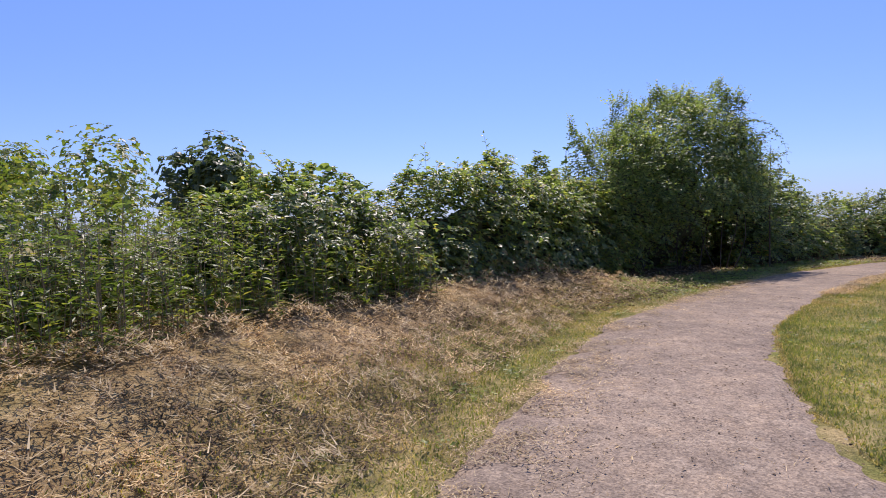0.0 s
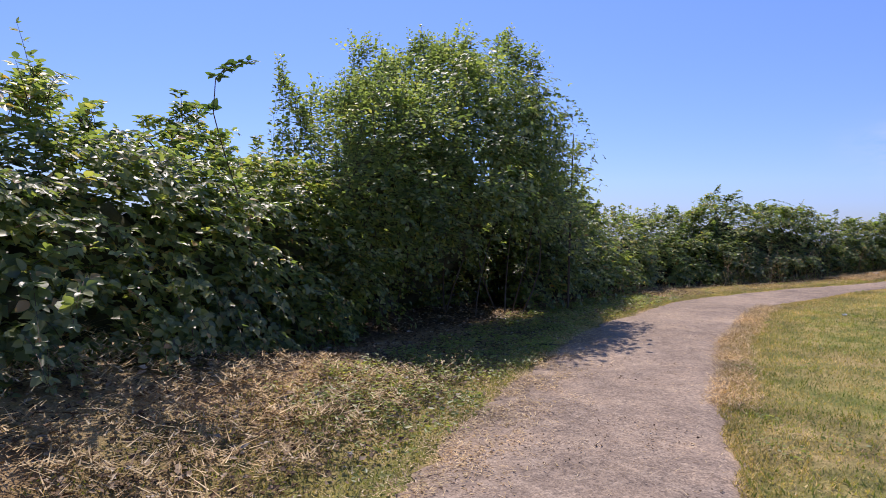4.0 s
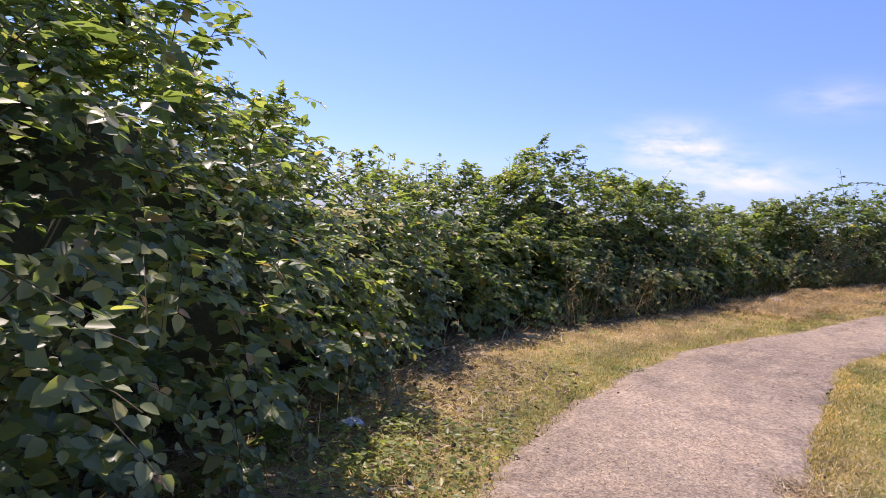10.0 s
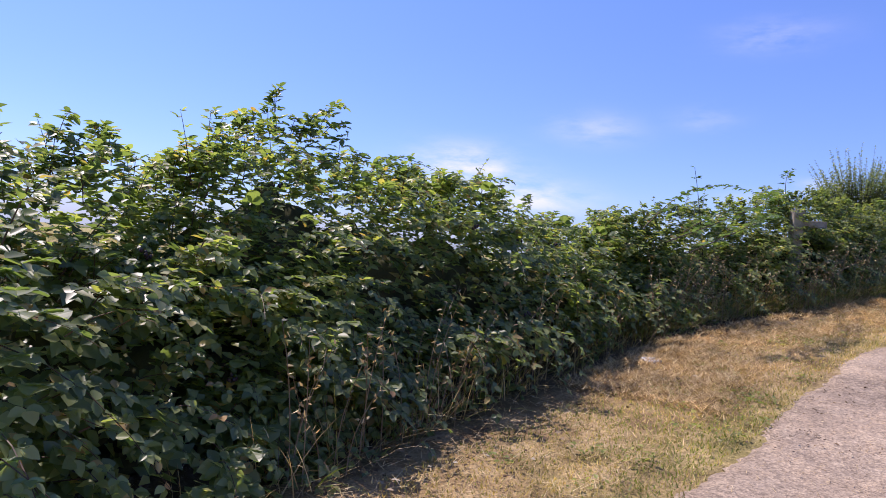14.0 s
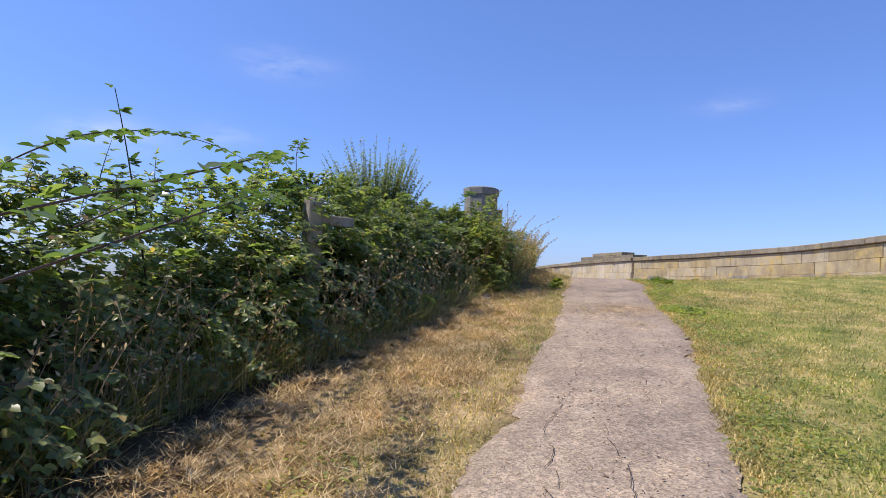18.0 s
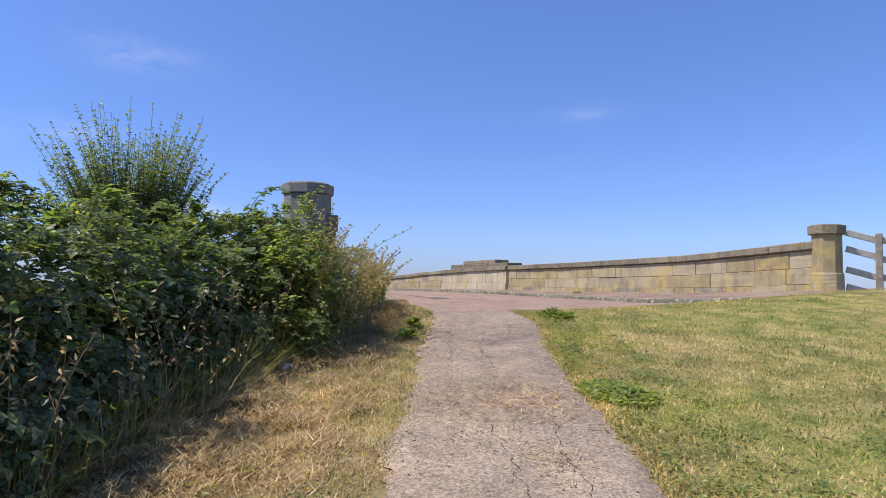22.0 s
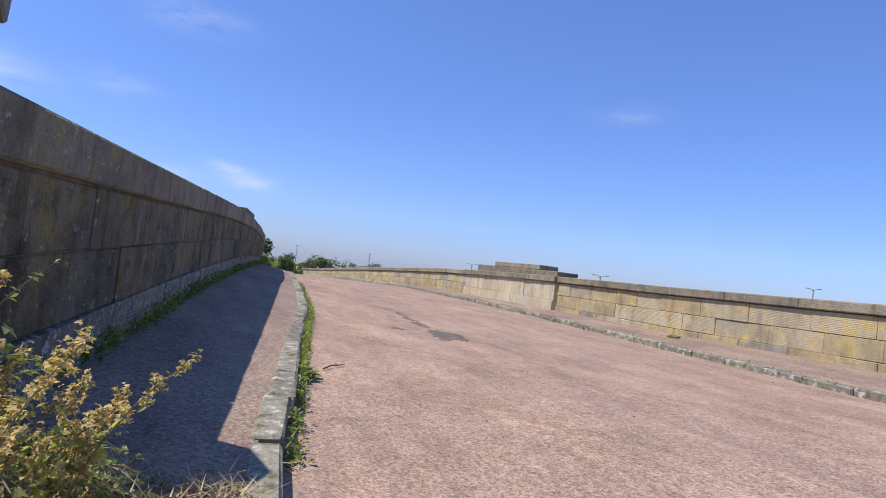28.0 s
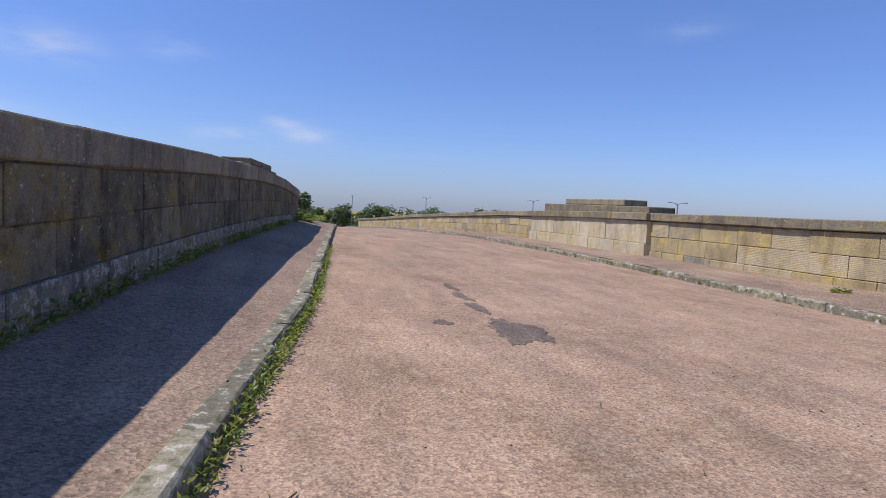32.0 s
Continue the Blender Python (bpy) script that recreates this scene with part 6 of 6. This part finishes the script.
blotch("trim", "dark tarmac repair in the pink road", 40.35, 3.43, 0.6, 0.27, DARK_PATCH, 1, rsz)
blotch("trim", "small dark tarmac repair in the road", 40.9, 4.1, 0.16, 0.1, DARK_PATCH, 2, rsz)
for n, (bx, by, ra, rb) in enumerate(((43.6, 3.27, 0.4, 0.06), (42.7, 3.35, 0.45, 0.08), (41.75, 3.42, 0.36, 0.09))):
    blotch("trim", "thin dark tarmac scar in the road", bx, by, ra, rb, DARK_PATCH, 3 + n, rsz)



def crack(pts, wid, zf, seed):
    rnd = random.Random(seed)
    line = resample(pts, 0.08)
    vs, fs = [], []
    for n, (x, y) in enumerate(line[:, :2]):
        w = wid * rnd.uniform(0.3, 1.2) * min(1, 0.2 + n / 6, 0.2 + (len(line) - 1 - n) / 6)
        jx, jy = rnd.gauss(0, 0.03), rnd.gauss(0, 0.03)
        vs += [(x + jx - w, y + jy - w, zf(x, y) + 0.004), (x + jx + w, y + jy + w, zf(x, y) + 0.004)]
    for n in range(len(line) - 1):
        fs.append((2 * n, 2 * n + 1, 2 * n + 3, 2 * n + 2))
    return vs, fs


def path_z(x, y):
    return land1(x, y) + 0.012 + 0.007 * float(lumps(np.array([[x, y, 0.0]]), 5.0)[0]) + 0.004


CRACKS = [[(20.3, 11.6), (21.4, 11.2), (22.6, 10.85), (23.9, 10.1), (25.0, 9.5)], [(19.2, 11.9), (20.6, 11.2), (21.9, 10.6), (22.8, 10.4)], [(23.0, 9.9), (24.6, 9.1), (25.9, 8.7), (27.3, 8.3)], [(24.8, 8.7), (26.2, 8.2), (27.2, 7.7)], [(28.3, 7.6), (29.5, 7.25), (30.5, 6.7), (31.4, 6.4)], [(29.3, 7.4), (30.1, 6.5), (30.9, 6.1)], [(28.4, 8.1), (29.8, 7.5), (31.0, 7.0)]]
for n, c in enumerate(CRACKS):
    vs, fs = crack(c, 0.0022, path_z, 300 + n)
    tagged(mesh_ob("trim", vs, fs, CRACK), "soil-filled crack wandering through the worn tarmac", "crack", kind="structure")


vs, fs = crack([(38.15, 4.1), (38.22, 3.92), (38.1, 3.75), (37.9, 3.7)], 0.006, lambda x, y: rsz(x, y) + 0.003, 320)
tagged(mesh_ob("trim", vs, fs, CRACK), "short dark crack in the road surface", "crack", kind="structure")
# ---- clover in the lawn, fallen leaves under the shrub ----
def rosettes(name, label, centres, per, r, size, material, seed, cat, lift=0.0, rest=0.004, zf=land):
    """Many small low plants or leaves scattered over the ground."""
    rnd = np.random.default_rng(seed)
    c = np.repeat(centres, per, 0)
    n = len(c)
    a, d = rnd.random(n) * 6.283, np.sqrt(rnd.random(n)) * r
    x, y = c[:, 0] + np.cos(a) * d, c[:, 1] + np.sin(a) * d
    p = np.stack([x, y, zf(x, y) + rest + lift * rnd.random(n)], 1)
    b = rnd.random(n) * 6.283
    L = size * rnd.uniform(0.5, 1.3, n)
    co = leaf_corners(p, np.stack([np.cos(b), np.sin(b), rnd.uniform(0.0, 0.5, n)], 1), np.tile([0, 0, 1.0], (n, 1)) + rnd.normal(0, 0.35, (n, 3)), L, L * 0.6)
    top = new(name)
    tagged(top, label, cat, kind="stuff")
    leaves_mesh("leaves", co, material, top, simple=True)
    return top


q, d = strip(RIGHT, 420, 0.1, 7.0, -1, 81, 1.3)
rosettes("lawn_weeds", "patches of green clover and plantain in the lawn", q[keep_out(q)], 26, 0.16, 0.04, GREEN_WEED, 82, "weeds", 0.035)
q, d = strip(LEFT, 160, 0.1, 1.2, 1, 83, 1.0)
rosettes("verge_weeds", "patches of green weeds in the verge", q[keep_out(q)], 22, 0.14, 0.045, GREEN_WEED, 84, "weeds", 0.04)
q, d = strip(LEFT[5:12], 14000, 0.2, 3.4, 1, 85, 0.8)
rosettes("fallen_leaves", "brown fallen leaves under the hedge", q[keep_out(q)], 1, 0.02, 0.06, FALLEN, 86, "leaf litter", 0.02)
q, d = strip(LEFT[12:], 3000, 0.8, 3.0, 1, 87, 0.7)
rosettes("fallen_leaves", "brown fallen leaves along the hedge foot", q[keep_out(q)], 1, 0.02, 0.05, FALLEN, 88, "leaf litter", 0.02)

rp = np.random.default_rng(91)
u, w = rp.random(9000), rp.random(9000)
a, b = along(LEFT, 1000), along(RIGHT, 1000)
k = (u * 999).astype(int)
q = a[k] * (1 - w[:, None]) + b[k] * w[:, None]
q = q[(lumps(np.c_[q, np.zeros(len(q))], 2.0) > -0.4 + np.interp(q[:, 0], [8, 18], [0.0, 1.0]))]
rosettes("path_debris", "brown leaf scraps and crumbs scattered over the path", q, 1, 0.02, 0.024, FALLEN, 92, "leaf litter", 0.004, 0.014)
u = rp.random((900, 2))
q = np.stack([33.5 + u[:, 0] * 13, -1.8 + u[:, 1] * 7.4], 1)
rosettes("road_debris", "small brown crumbs and leaf scraps on the road", q[q[:, 1] < lk_y(q[:, 0]) - 0.1], 1, 0.02, 0.022, FALLEN, 93, "leaf litter", 0.01, 0.0, lambda x, y: road_surf(x, y) + 0.012 * lumps(np.stack([x, y, 0 * x], 1), 2.2))


# ---- long grass and dead stalks in the hedge foot ----
def long_grass(name, label, stations, count, near, far, h0, h1, wid, material, seed):
    """Long arching blades that lean out of the hedge's foot."""
    rnd = np.random.default_rng(seed)
    pts, back = frame_line(stations)
    k = rnd.integers(0, len(pts), count)
    d = rnd.uniform(near, far, count)
    p = np.c_[pts[k, :2] + back[k] * d[:, None] + rnd.normal(0, 0.05, (count, 2)), np.zeros(count)]
    p[:, 2] = land(p[:, 0], p[:, 1]) - 0.02
    a = rnd.random(count) * 6.283
    way = np.c_[-back[k] * 0.45 + np.stack([np.cos(a), np.sin(a)], 1) * 0.45, rnd.uniform(0.5, 1.3, count)]
    L = rnd.uniform(h0, h1, count)
    way = unit(way)
    side = unit(np.cross(way, np.array([0, 0, 1.0])) + rnd.normal(0, 0.2, (count, 3))) * (wid * rnd.uniform(0.5, 1.2, count))[:, None] / 2
    flop = rnd.uniform(0.15, 0.7, count)[:, None]
    rows = []
    for t in (0.0, 0.3, 0.55, 0.8, 1.0):
        c = p + way * L[:, None] * t + np.c_[way[:, :2] * 0.3, np.full(count, -0.62)] * flop * L[:, None] * t * t
        rows += [c - side * (1.05 - t), c + side * (1.05 - t)]
    co = np.stack(rows, 1)
    f = np.array([(2 * r, 2 * r + 1, 2 * r + 3, 2 * r + 2) for r in range(4)])
    faces = (np.arange(count)[:, None, None] * 10 + f).reshape(-1, 4).tolist()
    return tagged(mesh_ob(name, co.reshape(-1, 3), faces, material), label, "grass", kind="stuff")


def dead_stalks(name, label, stations, count, seed):
    """Dry bent stalks with withered seed heads, standing and fallen in a hedge's face."""
    rnd = random.Random(seed)
    pts, back = frame_line(stations)
    top = new(name)
    tagged(top, label, "stalks")
    P = []
    for n in range(count):
        k = rnd.randrange(len(pts))
        d = rnd.uniform(-0.35, 0.1)
        x, y = pts[k, 0] + back[k, 0] * d, pts[k, 1] + back[k, 1] * d
        z = land1(x, y)
        h, lean = rnd.uniform(0.5, 1.25), rnd.gauss(0, 0.35)
        out = rnd.uniform(-0.1, 0.35)
        t2 = (back[k, 1], -back[k, 0])
        line = [(x + (t2[0] * lean - back[k, 0] * out) * h * t * t, y + (t2[1] * lean - back[k, 1] * out) * h * t * t, z + h * (t - 0.25 * abs(lean) * t * t)) for t in np.linspace(0, 1, 6)]
        bm = bmesh.new()
        tube(bm, line, [0.0045, 0.004, 0.0035, 0.003, 0.0025, 0.0015], 4)
        part("stalk", bm, DRY_CANE, top)
        for t in np.linspace(0.55, 1, 9):
            P.append([np.interp(t, np.linspace(0, 1, 6), [c[j] for c in line]) + rnd.gauss(0, 0.012) for j in range(3)])
    P = np.array(P)
    m = len(P)
    co = leaf_corners(P, RNG.normal(0, 1, (m, 3)), RNG.normal(0, 1, (m, 3)), np.full(m, 0.05), np.full(m, 0.018))
    leaves_mesh("seed_fluff", co, STRAW, top, simple=True)
    return top


for n, st in enumerate((SEGS[2][2], SEGS[3][2], SEGS[4][2])):
    long_grass("long_grass", "long arching green grass at the hedge foot", st, (400, 1800, 1800)[n], -0.25, 0.4, 0.3, 0.85, 0.011, GRASS, 410 + n)
    long_grass("long_grass", "long bleached grass tangled in the hedge foot", st, (600, 1500, 900)[n], -0.3, 0.3, 0.3, 0.8, 0.009, STRAW, 420 + n)
    dead_stalks("dead_stalks", "dry brown dead stalks standing in the bramble hedge", st, (70, 130, 80)[n], 430 + n)
long_grass("long_grass", "withered stems under the dense hedge", SEGS[1][2], 260, -0.3, 0.4, 0.25, 0.6, 0.01, STRAW, 424)

q, d = strip(RIGHT[18:], 150, 0.05, 0.9, -1, 95, 1.3)
rosettes("edge_weeds", "low green weeds along the lawn's edge by the path", q[keep_out(q)], 34, 0.15, 0.04, GREEN_WEED, 96, "weeds", 0.04)
q, d = strip(LEFT[6:11], 420, 0.05, 1.5, 1, 97, 0.9)
rosettes("verge_weeds", "low green weeds in the shade of the tall shrub", q[keep_out(q)], 22, 0.17, 0.05, GREEN_WEED, 98, "weeds", 0.06)
q, d = strip(RIGHT[7:13], 12000, -0.06, 0.3, -1, 99, 1.5)
blades("cut_straw", "bleached straw fringe where the lawn meets the path", q, 0.03, 0.09, 0.0045, STRAW, 100, 0.8, "straw", 0.01)
rl = np.random.default_rng(101)
q = np.stack([rl.uniform(31.6, 33.1, 16000), rl.uniform(-3.6, 5.6, 16000)], 1)
q = q[keep_out(q) & (edge_dist(q, RIGHT) < 0.0)]
g = split(q, 0.0, 6)
blades("lawn_grass", "short green lawn grass where it meets the road", q[g], 0.02, 0.05, 0.006, GRASS, 102, 0.42)
blades("parched_lawn_grass", "sun-bleached lawn grass where it meets the road", q[~g], 0.02, 0.05, 0.006, YELLOW_GRASS, 103, 0.46)
